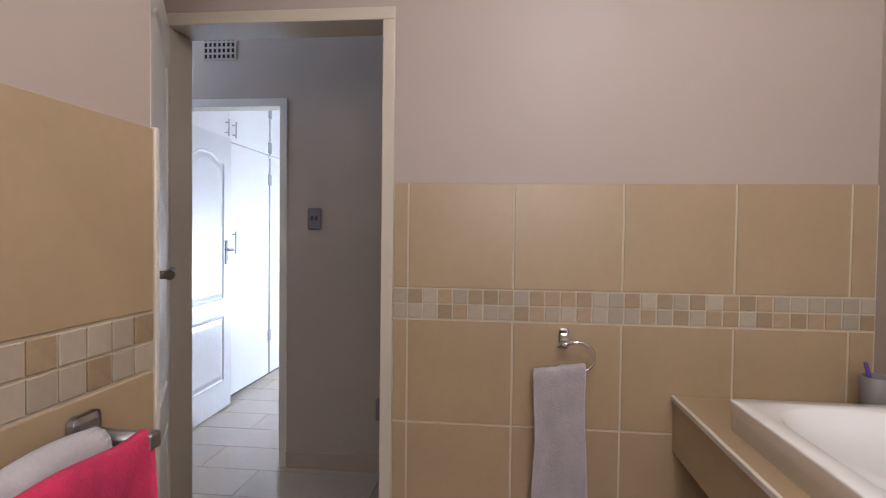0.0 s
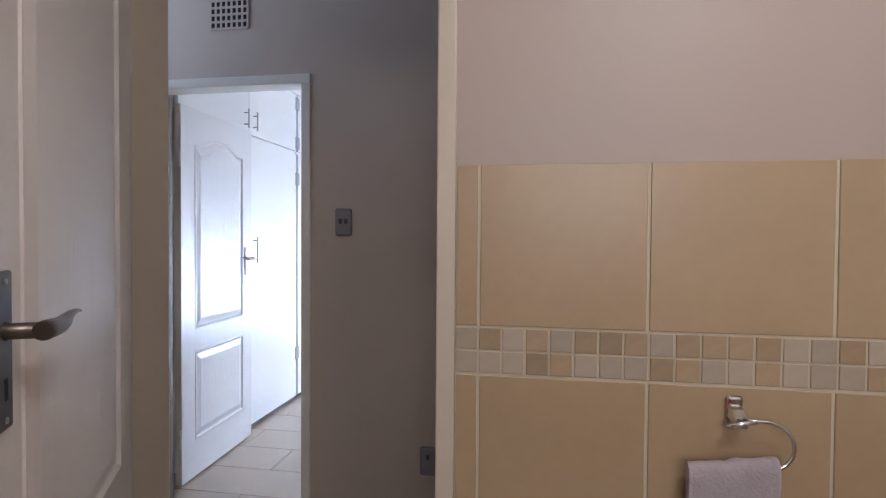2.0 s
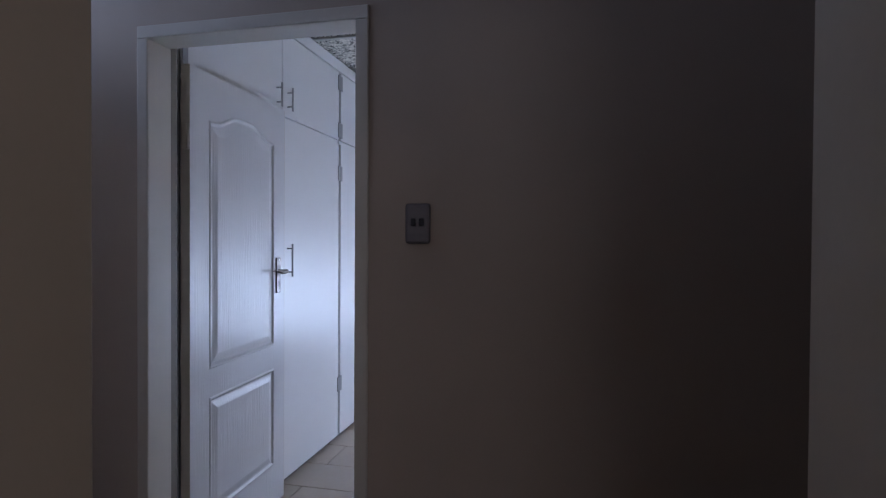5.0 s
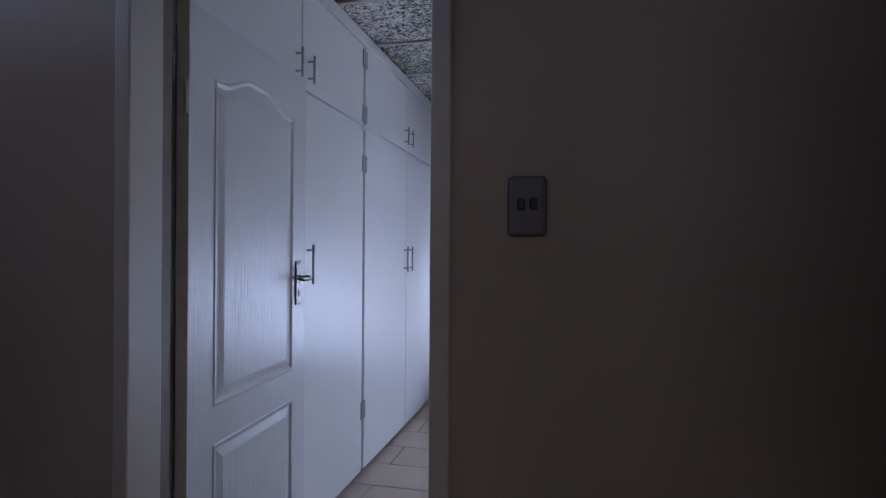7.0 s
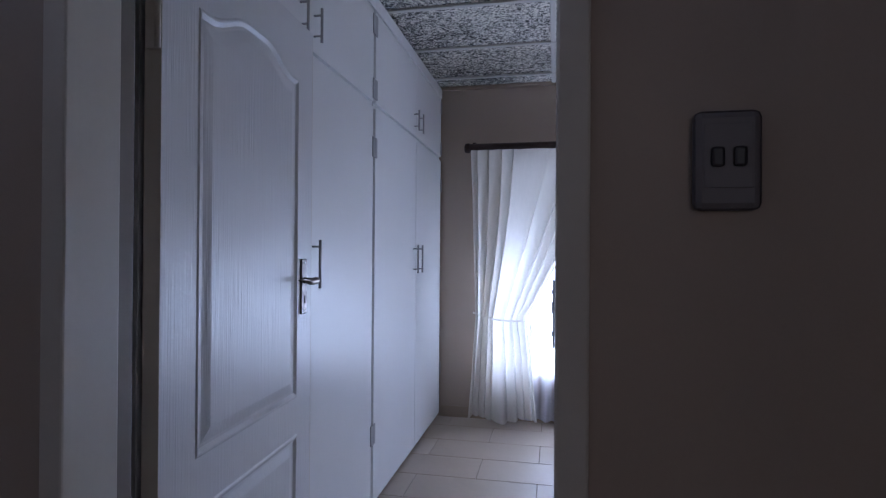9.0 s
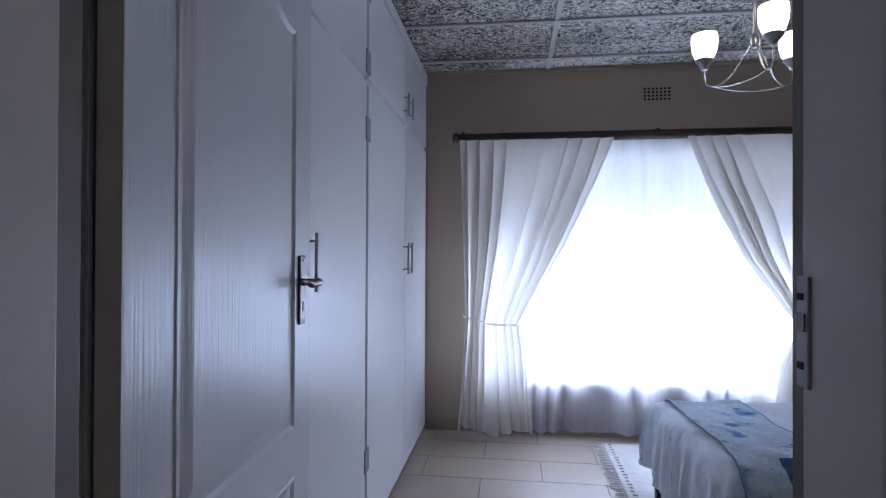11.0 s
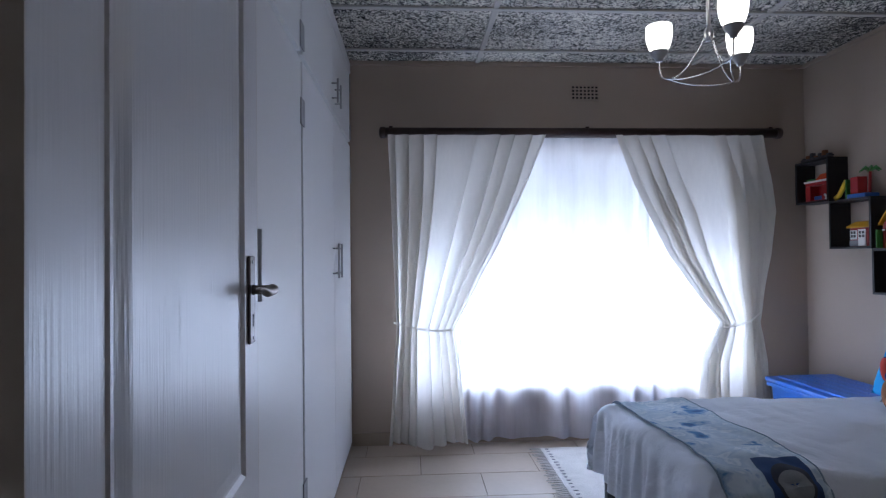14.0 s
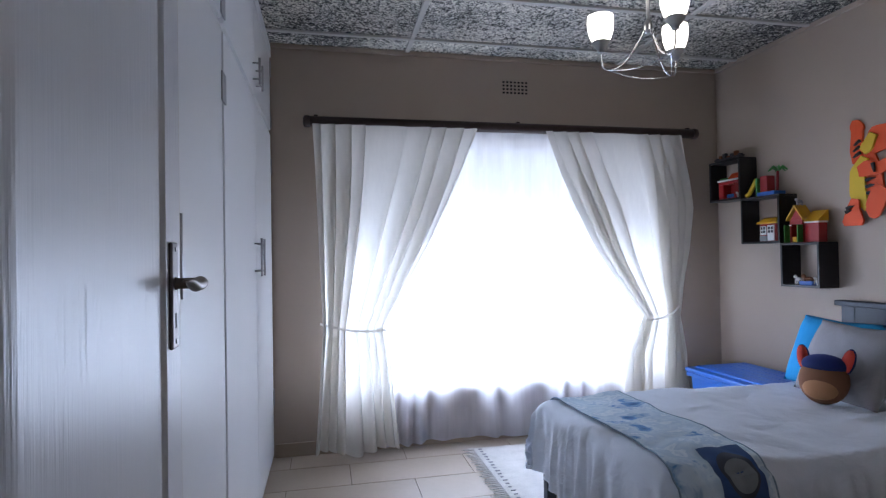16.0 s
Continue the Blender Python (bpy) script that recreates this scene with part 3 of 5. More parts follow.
def panel_door(name, label, at, turn, w, h, panels, lever_side, flip=False, group="panelled doors", paint="door"):
    """A leaf hinged at its origin that runs along +x; thickness along -y; the face seen is at y = 0."""
    ob = thing(name, label, "door", at, turn, group, "structure")
    th = 0.038
    part("leaf_core", boxes((0.002, -th + 0.009, 0.002, w - 0.002, -0.009, h - 0.002)), M[paint], ob)
    part("leaf_face", leaf_face(w, h, panels, 0, 1), M[paint], ob)
    part("leaf_face", leaf_face(w, h, panels, -th, -1), M[paint], ob)
    for p in panels:
        part("panel", panel_mesh(*p, 0, 1), M[paint], ob)
        part("panel", panel_mesh(*p, -th, -1), M[paint], ob)
    part("leaf_edge", boxes((-0.001, -th, 0, 0.002, 0, h), (w - 0.002, -th, 0, w + 0.001, 0, h)), M["frame"], ob)
    for z in (0.25, h - 0.28):
        hinge = part("hinge", tube([(-0.008, -0.004, z - 0.05), (-0.008, -0.004, z + 0.05)], 0.006), M["frame"], ob)
        part("hinge_leaf", boxes((-0.007, -0.03, z - 0.05, -0.002, -0.004, z + 0.05), bevel=0.001), M["frame"], ob)
    lx, lz, pz0, pz1 = lever_side
    plate = part("backplate", boxes((lx - 0.021, 0, pz0, lx + 0.021, 0.007, pz1), bevel=0.003), M["pewter"], ob, "dark antique pewter backplate")
    part("keyhole", boxes((lx - 0.004, 0.0065, pz0 + 0.035, lx + 0.004, 0.0078, pz0 + 0.06)), M["hole_shade"], plate)
    for z in (pz0 + 0.012, pz1 - 0.012):
        part("screw", lathe([(0.004, 0), (0.004, 0.0015), (0.002, 0.002)], 10, pose(lx, 0.007, z, -90)), M["steel"], plate)
    part("lever", lever_mesh(lx, lz), M["lever"], ob, "brushed nickel lever handle with a curled tip")
    if flip:
        for o in ob.children_recursive:
            o.data.transform(Matrix.Diagonal((1, -1, 1, 1)))
            o.data.flip_normals()
    return ob


BPAN = [(0.128, 0.662, 0.815, 1.828, 0.055), (0.128, 0.662, 0.205, 0.69, 0.0)]
panel_door("door_bedroom", "white panelled door with arched top panel standing open", (-2.018, 3.22, 0.012), 92.2, 0.775, 2.022, BPAN, (0.705, 1.185, 1.075, 1.255), flip=True)

KPAN = [(0.125, 0.65, 0.83, 1.845, 0.055), (0.125, 0.65, 0.215, 0.70, 0.0)]
panel_door("door_bathroom", "cream-white panelled bathroom door standing half open", (-1.112, 1.745, 0.012), -61.4, 0.775, 2.0, KPAN, (0.718, 1.222, 1.108, 1.291), paint="door_cream")
strike(bed_frame_door, -1.231 + 1.6055 - 0.0031, 0.09, 1.205)


# ---- bedroom: cupboards ----
def bar_handle(parent, y, z0, z1, ox, oy):
    """An upright bar handle on two posts, standing off the cupboard front."""
    x = CUP_X - ox
    h = part("handle", tube([(x + 0.032, y - oy, z0), (x + 0.032, y - oy, z1)], 0.0055, 10), M["steel"], parent, "slim brushed steel bar handle")
    for z in (z0 + 0.025, z1 - 0.025):
        part("post", tube([(x, y - oy, z), (x + 0.032, y - oy, z)], 0.004, 8), M["steel"], h)


BAYS = [(3.30, 4.096, 1), (4.096, 4.862, -1), (4.862, 5.712, 1), (5.712, 6.505, -1)]
for i, (a, b, side) in enumerate(BAYS):
    ox, oy = -2.42, (a + b) / 2
    cb = thing("built_in_cupboard", "white painted built-in cupboard with tall and overhead doors", "cupboard", (ox, oy, 0), group="built-in bedroom cupboards")
    part("carcass", boxes((-2.715 - ox, a - oy, 0.0, CUP_X - 0.045 - ox, b - oy, CEIL - 0.012)), M["cupboard"], cb)
    for z0, z1, n in ((0.03, 2.008, "tall_door"), (2.036, 2.492, "overhead_door")):
        ga, gb = (0.018, 0.003) if side > 0 else (0.003, 0.018)
        d = part(n, boxes((CUP_X - 0.022 - ox, a + ga - oy, z0, CUP_X - ox, b - gb - oy, z1), bevel=0.002), M["cupboard"], cb)
        hy = b - 0.058 if side > 0 else a + 0.058
        if n == "tall_door":
            bar_handle(d, hy - (0.018 if i == 0 else 0), 1.155, 1.335, ox, oy)
        else:
            bar_handle(d, hy, 2.068, 2.195, ox, oy)
        ky = a + 0.017 if side > 0 else b - 0.017
        for z in ((0.38, 1.81) if n == "tall_door" else (2.10, 2.42)):
            part("hinge", boxes((CUP_X - ox, ky - 0.016 - oy, z - 0.05, CUP_X + 0.006 - ox, ky + 0.016 - oy, z + 0.05), bevel=0.002), M["hinge"], d)
    sy = (a, a + 0.0135) if side > 0 else (b - 0.0135, b)
    part("face_stile", boxes((CUP_X - 0.044 - ox, sy[0] - oy, 0.03, CUP_X - 0.018 - ox, sy[1] - 0.006 - oy, 2.494)), M["cupboard"], cb)
    my = (a + 0.0137, b) if side > 0 else (a, b - 0.0137)
    part("mid_rail", boxes((CUP_X - 0.044 - ox, my[0] - oy, 2.0105, CUP_X - 0.014 - ox, my[1] - oy, 2.0325)), M["cupboard"], cb)
    part("top_rail", boxes((CUP_X - 0.022 - ox, a - oy, 2.497, CUP_X + 0.006 - ox, b - oy, CEIL - 0.012), bevel=0.003), M["cupboard"], cb)
    # Added panel that shuts light out of the gap behind the open door.
    if i == 0:
        part("filler_panel", boxes((-2.715 - ox, ROOM_Y + 0.002 - oy, 0.0, CUP_X - 0.02 - ox, a - 0.002 - oy, CEIL - 0.012)), M["cupboard"], cb)
    part("plinth", boxes((CUP_X - 0.05 - ox, a - oy, 0.001, CUP_X - 0.028 - ox, b - oy, 0.03)), M["dark"], cb)


# ---- bedroom: window ----
win = thing("window_1", "white steel window with slim glazing bars", "window", (-0.57, 6.62, 0), kind="structure")
wx = -0.57
part("window_frame", boxes((WX0 - wx, -0.02, WZ0, WX0 + 0.04 - wx, 0.02, WZ1), (WX1 - 0.04 - wx, -0.02, WZ0, WX1 - wx, 0.02, WZ1), (WX0 + 0.04 - wx, -0.02, WZ0, WX1 - 0.04 - wx, 0.02, WZ0 + 0.04), (WX0 + 0.04 - wx, -0.02, WZ1 - 0.04, WX1 - 0.04 - wx, 0.02, WZ1), bevel=0.004), M["frame"], win)
for k in range(1, 4):
    x = lerp(WX0, WX1, k / 4) - wx
    part("mullion", boxes((x - 0.014, -0.015, WZ0 + 0.04, x + 0.014, 0.015, WZ1 - 0.04), bevel=0.003), M["frame"], win)
xs = [lerp(WX0, WX1, k / 4) - wx for k in range(5)]
for a, b in zip(xs, xs[1:]):
    part("transom", boxes((a + 0.016, -0.012, 1.195, b - 0.016, 0.012, 1.22), bevel=0.003), M["frame"], win)
    pane = part("pane", boxes((a + 0.004, -0.002, WZ0 + 0.02, b - 0.004, 0.002, WZ1 - 0.02)), M["glass"], win)
    pane.visible_shadow = False
part("window_sill", boxes((WX0 - wx, -0.108, WZ0 - 0.001, WX1 - wx, -0.02, WZ0 + 0.02), bevel=0.004), M["skirting"], win)

# ---- bedroom: curtains ----
rod = thing("curtain_rod", "dark wooden curtain pole with rounded ends", "curtain rod", (-0.54, 6.42, 2.085))
part("pole", tube([(-1.35, 0, 0), (1.345, 0, 0)], 0.033, 20), M["rod"], rod)
for sx in (-1, 1):
    part("finial", lathe([(0.03, 0), (0.037, 0.004), (0.038, 0.02), (0.036, 0.034), (0.022, 0.042)], 20, pose(sx * 1.335, 0, 0, 0, 90 * sx)), M["rod"], rod)
for x in (-1.3, 0.02, 1.3):
    part("bracket", boxes((x - 0.012, -0.012, 0.02, x + 0.012, 0.089, 0.042), bevel=0.004), M["rod"], rod)


FOLDS = [(0, 0.0), (0.12, 1.3), (0.32, 3.6), (0.55, 4.5), (0.70, 5.3), (1.0, 8.4)]
FULL = [(0, 0.9), (0.26, 1.3), (0.36, 0.5), (0.56, 0.5), (0.66, 1.2), (0.96, 1.25), (1.0, 0.6)]


def drape(u, v, edges, seed, mirror):
    """A point of a gathered curtain: edges give left and right x, fold depth and hem lift by height; pleats overlap."""
    z = lerp(2.058, 0.0, v)
    xl, xr, depth, zb = along(edges, 2.1 - z)
    k = 1 - u if mirror else u
    turn = along(FOLDS, k)[0] + 0.22 * noise.noise(Vector((k * 3, z * 0.45, seed)))
    full = along(FULL, k)[0] * (0.85 + 0.4 * noise.noise(Vector((k * 6, z * 0.6, seed + 9))))
    open_out = 0.35 + 0.65 * min(v * 4, 1)
    width = (xr - xl) / 1.07
    over = 0.047 * full * width * (0.5 + 0.5 * min(v * 4, 1))
    x = lerp(xl, xr, u) + (over * math.sin(2 * math.pi * turn) + 0.012 * width * noise.noise(Vector((k * 7, z * 1.1, seed)))) * min(1, 12 * u, 12 * (1 - u))
    y = 6.362 - 1.5 * depth * full * open_out * math.sin(2 * math.pi * turn + 0.5) - 0.006 * noise.noise(Vector((k * 11, z * 2.0, seed + 2)))
    y -= 0.03 * math.exp(-((z - 0.80) / 0.2) ** 2)
    low = max(0, 1 - z / 0.4)
    return Vector((x, y, z + zb * low * (0.6 + 0.4 * math.sin(9 * k + seed))))


def curtain(name, label, edges, seed, tie, mirror=False):
    ob = thing(name, label, "curtain", (0, 0, 0), group="tied-back bedroom curtains")
    part("cloth", sheet(300, 64, lambda u, v: drape(u, v, edges, seed, mirror)), M["curtain"], ob)
    x0, x1, z0, z1 = tie
    def band(u, v):
        a = math.pi * u
        x = lerp(x0, x1, u)
        return Vector((x, 6.325 - 0.045 * math.sin(a), lerp(z0, z1, u) - 0.02 * math.sin(a) + 0.014 * (v - 0.5)))
    part("tieback", sheet(30, 3, band), M["curtain"], ob)
    xt, zt = (x0, z0) if mirror else (x1, z1)
    sgn = -1 if mirror else 1
    part("tie_tail", sheet(12, 16, lambda u, v: Vector((xt + sgn * (0.005 + (0.012 + 0.045 * v) * u), 6.33 + 0.012 * math.sin(7 * u + 3 * v), zt - 0.015 - 0.16 * v * (1 - 0.15 * u)))), M["curtain"], ob)
    return ob


LEFT = [(0.0, -1.862, -0.80, 0.022, 0), (0.35, -1.845, -0.945, 0.026, 0), (0.75, -1.832, -1.135, 0.027, 0), (1.1, -1.82, -1.325, 0.023, 0), (1.3, -1.81, -1.435, 0.015, 0), (1.55, -1.83, -1.40, 0.026, 0), (2.1, -1.866, -1.355, 0.034, 0.07)]
RIGHT = [(0.0, -0.36, 0.665, 0.022, 0), (0.35, -0.23, 0.725, 0.026, 0), (0.55, -0.14, 0.74, 0.027, 0), (0.85, 0.01, 0.70, 0.025, 0), (1.1, 0.19, 0.64, 0.022, 0), (1.3, 0.335, 0.60, 0.015, 0), (1.55, 0.225, 0.655, 0.026, 0), (2.1, 0.20, 0.69, 0.034, 0.05)]
curtain("curtain", "white cotton curtain tied back beside the cupboards", LEFT, 0.3, (-1.83, -1.42, 0.84, 0.79))
curtain("curtain", "white cotton curtain tied back beside the blue box", RIGHT, 1.7, (0.325, 0.61, 0.775, 0.87), True)


def voile(u, v):
    z = lerp(2.062, 0.03, v)
    x = lerp(-1.70, 0.62, u)
    k = 0.2 + 0.8 * min(v * 3, 1)
    y = 6.463 + 0.032 * k * math.sin(2 * math.pi * (u * 9.5 + 1.5 * noise.noise(Vector((u * 6, z * 0.35, 4))))) + 0.010 * k * noise.noise(Vector((u * 34, z * 0.6, 1)))
    return Vector((x, y, z + 0.02 * noise.noise(Vector((u * 14, 0, 2))) * v))


sheer = thing("sheer_curtain", "thin white voile hanging across the bright window", "sheer curtain", (0, 0, 0))
part("cloth", sheet(260, 24, voile), M["sheer"], sheer)


# ---- vents, switch, socket ----
def vent(name, label, x0, x1, z0, z1, y, cols, rows, material, depth=0.006):
    ob = thing(name, label, "air vent", ((x0 + x1) / 2, y, (z0 + z1) / 2))
    w, h = x1 - x0, z1 - z0
    # Flat near-black sheet stands for the shade in the vent's holes.
    part("backing", boxes((-w / 2, -0.003, -h / 2, w / 2, -0.001, h / 2)), M["hole_shade"], ob)
    for k in range(cols + 1):
        x = lerp(-w / 2, w / 2, k / cols)
        part("bar", boxes((x - 0.0052, -depth, -h / 2, x + 0.0052, -0.0035, h / 2)), material, ob)
    for k in range(rows + 1):
        z = lerp(-h / 2, h / 2, k / rows)
        part("cross_bar", boxes((-w / 2, -depth - 0.0004, z - 0.0052, w / 2, -0.0031, z + 0.0052)), material, ob)
    return ob


vent("air_vent", "square-holed air brick painted like the corridor wall", -1.68, -1.494, 2.302, 2.432, HALL_Y, 7, 4, M["paint"])
vent("air_vent", "square-holed air brick painted like the bedroom wall", -0.60, -0.41, 2.335, 2.432, WIN_Y, 7, 4, M["paint"])


def wall_plate(name, label, category, x, z, w, h, rockers):
    ob = thing(name, label, category, (x, HALL_Y, z))
    part("plate", boxes((-w / 2, -0.013, -h / 2, w / 2, 0, h / 2), bevel=0.009), M["plate"], ob)
    part("insert", boxes((-w / 2 + 0.011, -0.0142, -h / 2 + 0.027, w / 2 - 0.011, -0.0095, h / 2 - 0.016), bevel=0.001), M["insert"], ob)
    for rx, rz in rockers:
        part("rocker", boxes((rx - 0.0075, -0.0175, rz - 0.012, rx + 0.0075, -0.0135, rz + 0.012), bevel=0.0035), M["dark"], ob, "small dark rocker")
    return ob


wall_plate("light_switch", "silver two-lever light switch on the corridor wall", "light switch", -1.028, 1.408, 0.077, 0.121, [(-0.012, 0.004), (0.013, 0.004)])
wall_plate("wall_socket", "dark grey wall socket low on the corridor wall", "wall socket", -0.615, 0.355, 0.11, 0.125, [(-0.02, 0.02), (0.02, 0.02)])

# ---- bathroom: vanity ----
van = thing("vanity_counter", "tan tiled vanity counter along the bathroom wall", "counter", (0.84, 0.4, 0))
part("countertop", boxes((0.543 - 0.84, -1.6 - 0.4, 0.80, 1.119 - 0.84, BATH_Y - 0.011 - 0.4, 0.842), bevel=0.003), M["tile"], van)
part("apron", boxes((0.546 - 0.84, -1.6 - 0.4, 0.67, 0.60 - 0.84, BATH_Y - 0.011 - 0.4, 0.7995), bevel=0.002), M["tile"], van)
part("edge_trim", boxes((0.538 - 0.84, -1.6 - 0.4, 0.829, 0.549 - 0.84, BATH_Y - 0.011 - 0.4, 0.8445), bevel=0.002), M["frame"], van, "cream tile edge trim")
part("lower_panel", boxes((0.70 - 0.84, -1.6 - 0.4, 0.0, 0.72 - 0.84, BATH_Y - 0.011 - 0.4, 0.7995)), M["vanity_panel"], van)


def basin_mesh():
    """A rectangular vessel with rounded corners: outer wall, flat rim and an oval bowl."""
    bm = bmesh.new()
    n = 64
    def ring(hx, hy, r, z):
        """A rounded rectangle with corner radius r."""
        out = []
        for cx, cy, a0 in ((hx - r, hy - r, 0), (-hx + r, hy - r, 90), (-hx + r, -hy + r, 180), (hx - r, -hy + r, 270)):
            for k in range(n // 4):
                a = radians(a0 + 90 * k / (n // 4 - 1))
                out.append(bm.verts.new((cx + r * math.cos(a), cy + r * math.sin(a), z)))
        return out
    prof = [(0.216, 0.326, 0.01, 0.0), (0.220, 0.330, 0.010, 0.070), (0.221, 0.331, 0.010, 0.074), (0.218, 0.328, 0.008, 0.077), (0.178, 0.285, 0.15, 0.077), (0.171, 0.278, 0.15, 0.073), (0.155, 0.255, 0.15, 0.045), (0.10, 0.17, 0.095, 0.018), (0.02, 0.02, 0.019, 0.014)]
    rings = [ring(*r) for r in prof]
    for a, b in zip(rings, rings[1:]):
        for k in range(n):
            bm.faces.new((a[k], a[(k + 1) % n], b[(k + 1) % n], b[k])).smooth = True
    bm.faces.new(rings[0][::-1])
    bm.faces.new(rings[-1])
    return bm


basin = thing("wash_basin", "white rectangular porcelain basin set on the tiled counter", "wash basin", (0.82, 1.122, 0.8425))
part("bowl", basin_mesh(), M["porcelain"], basin)
part("drain", lathe([(0.02, 0.0142), (0.02, 0.017), (0.012, 0.018)], 20), M["chrome"], basin)
cup = thing("toothbrush_cup", "grey tumbler holding a purple toothbrush on the counter", "cup", (1.066, 1.63, 0.8425))
part("tumbler", lathe([(0.036, 0), (0.040, 0.004), (0.042, 0.105), (0.039, 0.107), (0.036, 0.01)], 24), M["cup"], cup)
tb = part("toothbrush", tube([(0.0, 0.0, 0.012), (-0.022, 0.0, 0.10), (-0.034, 0.0, 0.145)], 0.006, 8), M["purple"], cup, "purple toothbrush")

# ---- bathroom: towels ----
ring = thing("towel_ring", "chrome towel ring on the tiled wall", "towel ring", (0.210, BATH_Y - 0.011, 1.017))
part("wall_plate", boxes((-0.015, -0.012, -0.020, 0.015, 0, 0.026), bevel=0.007), M["chrome"], ring)
bm = box(-0.013, -0.052, -0.012, 0.013, -0.006, 0.014, bevel=0.004)
bmesh.ops.rotate(bm, verts=bm.verts[:], matrix=Matrix.Rotation(radians(20), 3, "X"))
part("boss", bm, M["chrome"], ring)
part("cross_pin", tube([(-0.026, -0.048, -0.022), (0.026, -0.05, -0.010)], 0.0052, 10), M["chrome"], ring)
bend = [(0.038 + 0.052 * math.cos(a), -0.05, -0.055 + 0.046 * math.sin(a)) for a in (radians(100 - k * 190 / 24) for k in range(25))]
part("hoop", tube([(0.0, -0.05, -0.006)] + bend + [(0.0, -0.05, -0.103), (-0.055, -0.05, -0.106)], 0.0038, 10), M["chrome"], ring)


def hung_towel(w, z_top, z_bot, gap, seed, slump=0.0):
    """A folded towel over a bar along x: front and back fall, with a soft fold at the top."""
    def f(u, v):
        s2 = (v - 0.5) * 2
        n1 = noise.noise(Vector((u * 3, v * 5, seed)))
        r = gap
        fall = abs(s2)
        x = (u - 0.5) * w * (1 + 0.10 * fall * (1 if s2 < 0 else 0.6)) + 0.01 * n1 + 0.012 * fall
        if fall < 0.08:
            a = s2 / 0.08 * math.pi / 2
            y, z = r * math.sin(a), z_top - r * (1 - math.cos(a))
        else:
            t = (fall - 0.08) / 0.92
            y = math.copysign(r + 0.012 * math.sin(u * 9 + seed) * t + 0.006 * n1, s2)
            z = lerp(z_top - r, z_bot, t)
        return Vector((x, y, z + slump * (u - 0.5) + 0.006 * noise.noise(Vector((u * 6, 0, seed)))))
    bm = sheet(24, 60, f)
    bmesh.ops.solidify(bm, geom=bm.faces[:], thickness=0.007)
    return bm


t1 = thing("hand_towel", "lilac-grey hand towel folded through the chrome ring", "towel", (0.191, BATH_Y - 0.062, 0))
part("towel_cloth", hung_towel(0.152, 0.935, 0.42, 0.016, 2.0, 0.02), M["towel"], t1)

WALL_X = -0.611
rail = thing("towel_rail", "chrome double towel rail on the tiled wall", "towel rail", (WALL_X, 0.728, 1.024))
part("wall_plate", boxes((0, -0.030, -0.036, 0.016, 0.030, 0.036), bevel=0.012), M["steel"], rail)
part("arm", tube([(0.008, 0, 0), (0.055, 0, 0.0), (0.118, 0.0, 0.0)], 0.013, 14, taper=[1.35, 1.0, 1.0]), M["steel"], rail)
for x in (0.05, 0.105):
    part("bar", tube([(x, 0.012, 0), (x, -0.72, 0)], 0.010, 14), M["steel"], rail)
part("end_cap", boxes((0.112, -0.012, -0.0125, 0.123, 0.0125, 0.0125), bevel=0.004), M["steel"], rail)
part("wall_plate", boxes((0, -0.69, -0.03, 0.012, -0.646, 0.03), bevel=0.006), M["steel"], rail)
part("arm", tube([(0.008, -0.668, 0), (0.10, -0.668, 0.0)], 0.011, 14), M["steel"], rail)
for nm, lab, x, yc, w, m, zt in (("hand_towel", "white towel hung over the chrome rail", 0.05, 0.415, 0.62, "towel_white", 1.053), ("hand_towel", "bright pink towel hung over the chrome rail", 0.105, 0.425, 0.66, "towel_pink", 1.041)):
    tw = thing(nm, lab, "towel", (WALL_X + x, yc, 0), 90)
    part("towel_cloth", hung_towel(w * 0.9, zt, 0.45, 0.013 if m == "towel_pink" else 0.021, x * 50), M[m], tw)


# ---- bedroom: bed ----
BX0, BX1, BY0, BY1, BTOP = -0.79, 1.0, 4.44, 5.44, 0.545
bed = thing("bed", "slate grey wooden single bed with slatted headboard", "bed", (0, 0, 0))
for x, y in ((BX0 + 0.03, BY1 - 0.04), (BX0 + 0.03, BY0 + 0.04), (0.98, BY1 - 0.04), (0.98, BY0 + 0.04)):
    part("leg", boxes((x - 0.024, y - 0.024, 0, x + 0.024, y + 0.024, 0.27), bevel=0.004), M["bedframe"], bed)
for y in (BY0 + 0.03, BY1 - 0.03):
    part("side_rail", boxes((BX0 + 0.055, y - 0.012, 0.18, 0.955, y + 0.012, 0.27), bevel=0.003), M["bedframe"], bed)
part("foot_rail", boxes((BX0 + 0.02, BY0 + 0.07, 0.18, BX0 + 0.045, BY1 - 0.07, 0.27), bevel=0.003), M["bedframe"], bed)
hb = part("headboard", boxes((1.012, BY0 - 0.03, 0.30, 1.04, BY0 + 0.05, 0.925), (1.012, BY1 - 0.05, 0.30, 1.04, BY1 + 0.03, 0.925), (1.012, BY0 + 0.05, 0.83, 1.04, BY1 - 0.05, 0.925), (1.012, BY0 + 0.05, 0.40, 1.04, BY1 - 0.05, 0.48), bevel=0.003), M["bedframe"], bed)
part("cap", boxes((0.99, BY0 - 0.055, 0.9255, 1.055, BY1 + 0.055, 0.955), bevel=0.006), M["bedframe"], hb)
for k in range(9):
    y = lerp(BY0 + 0.1, BY1 - 0.1, k / 8)
    part("slat", boxes((1.018, y - 0.035, 0.4805, 1.034, y + 0.035, 0.8295), bevel=0.003), M["bedframe"], hb)
mt = thing("mattress", "pale mattress on the bed frame", "mattress", (0, 0, 0))
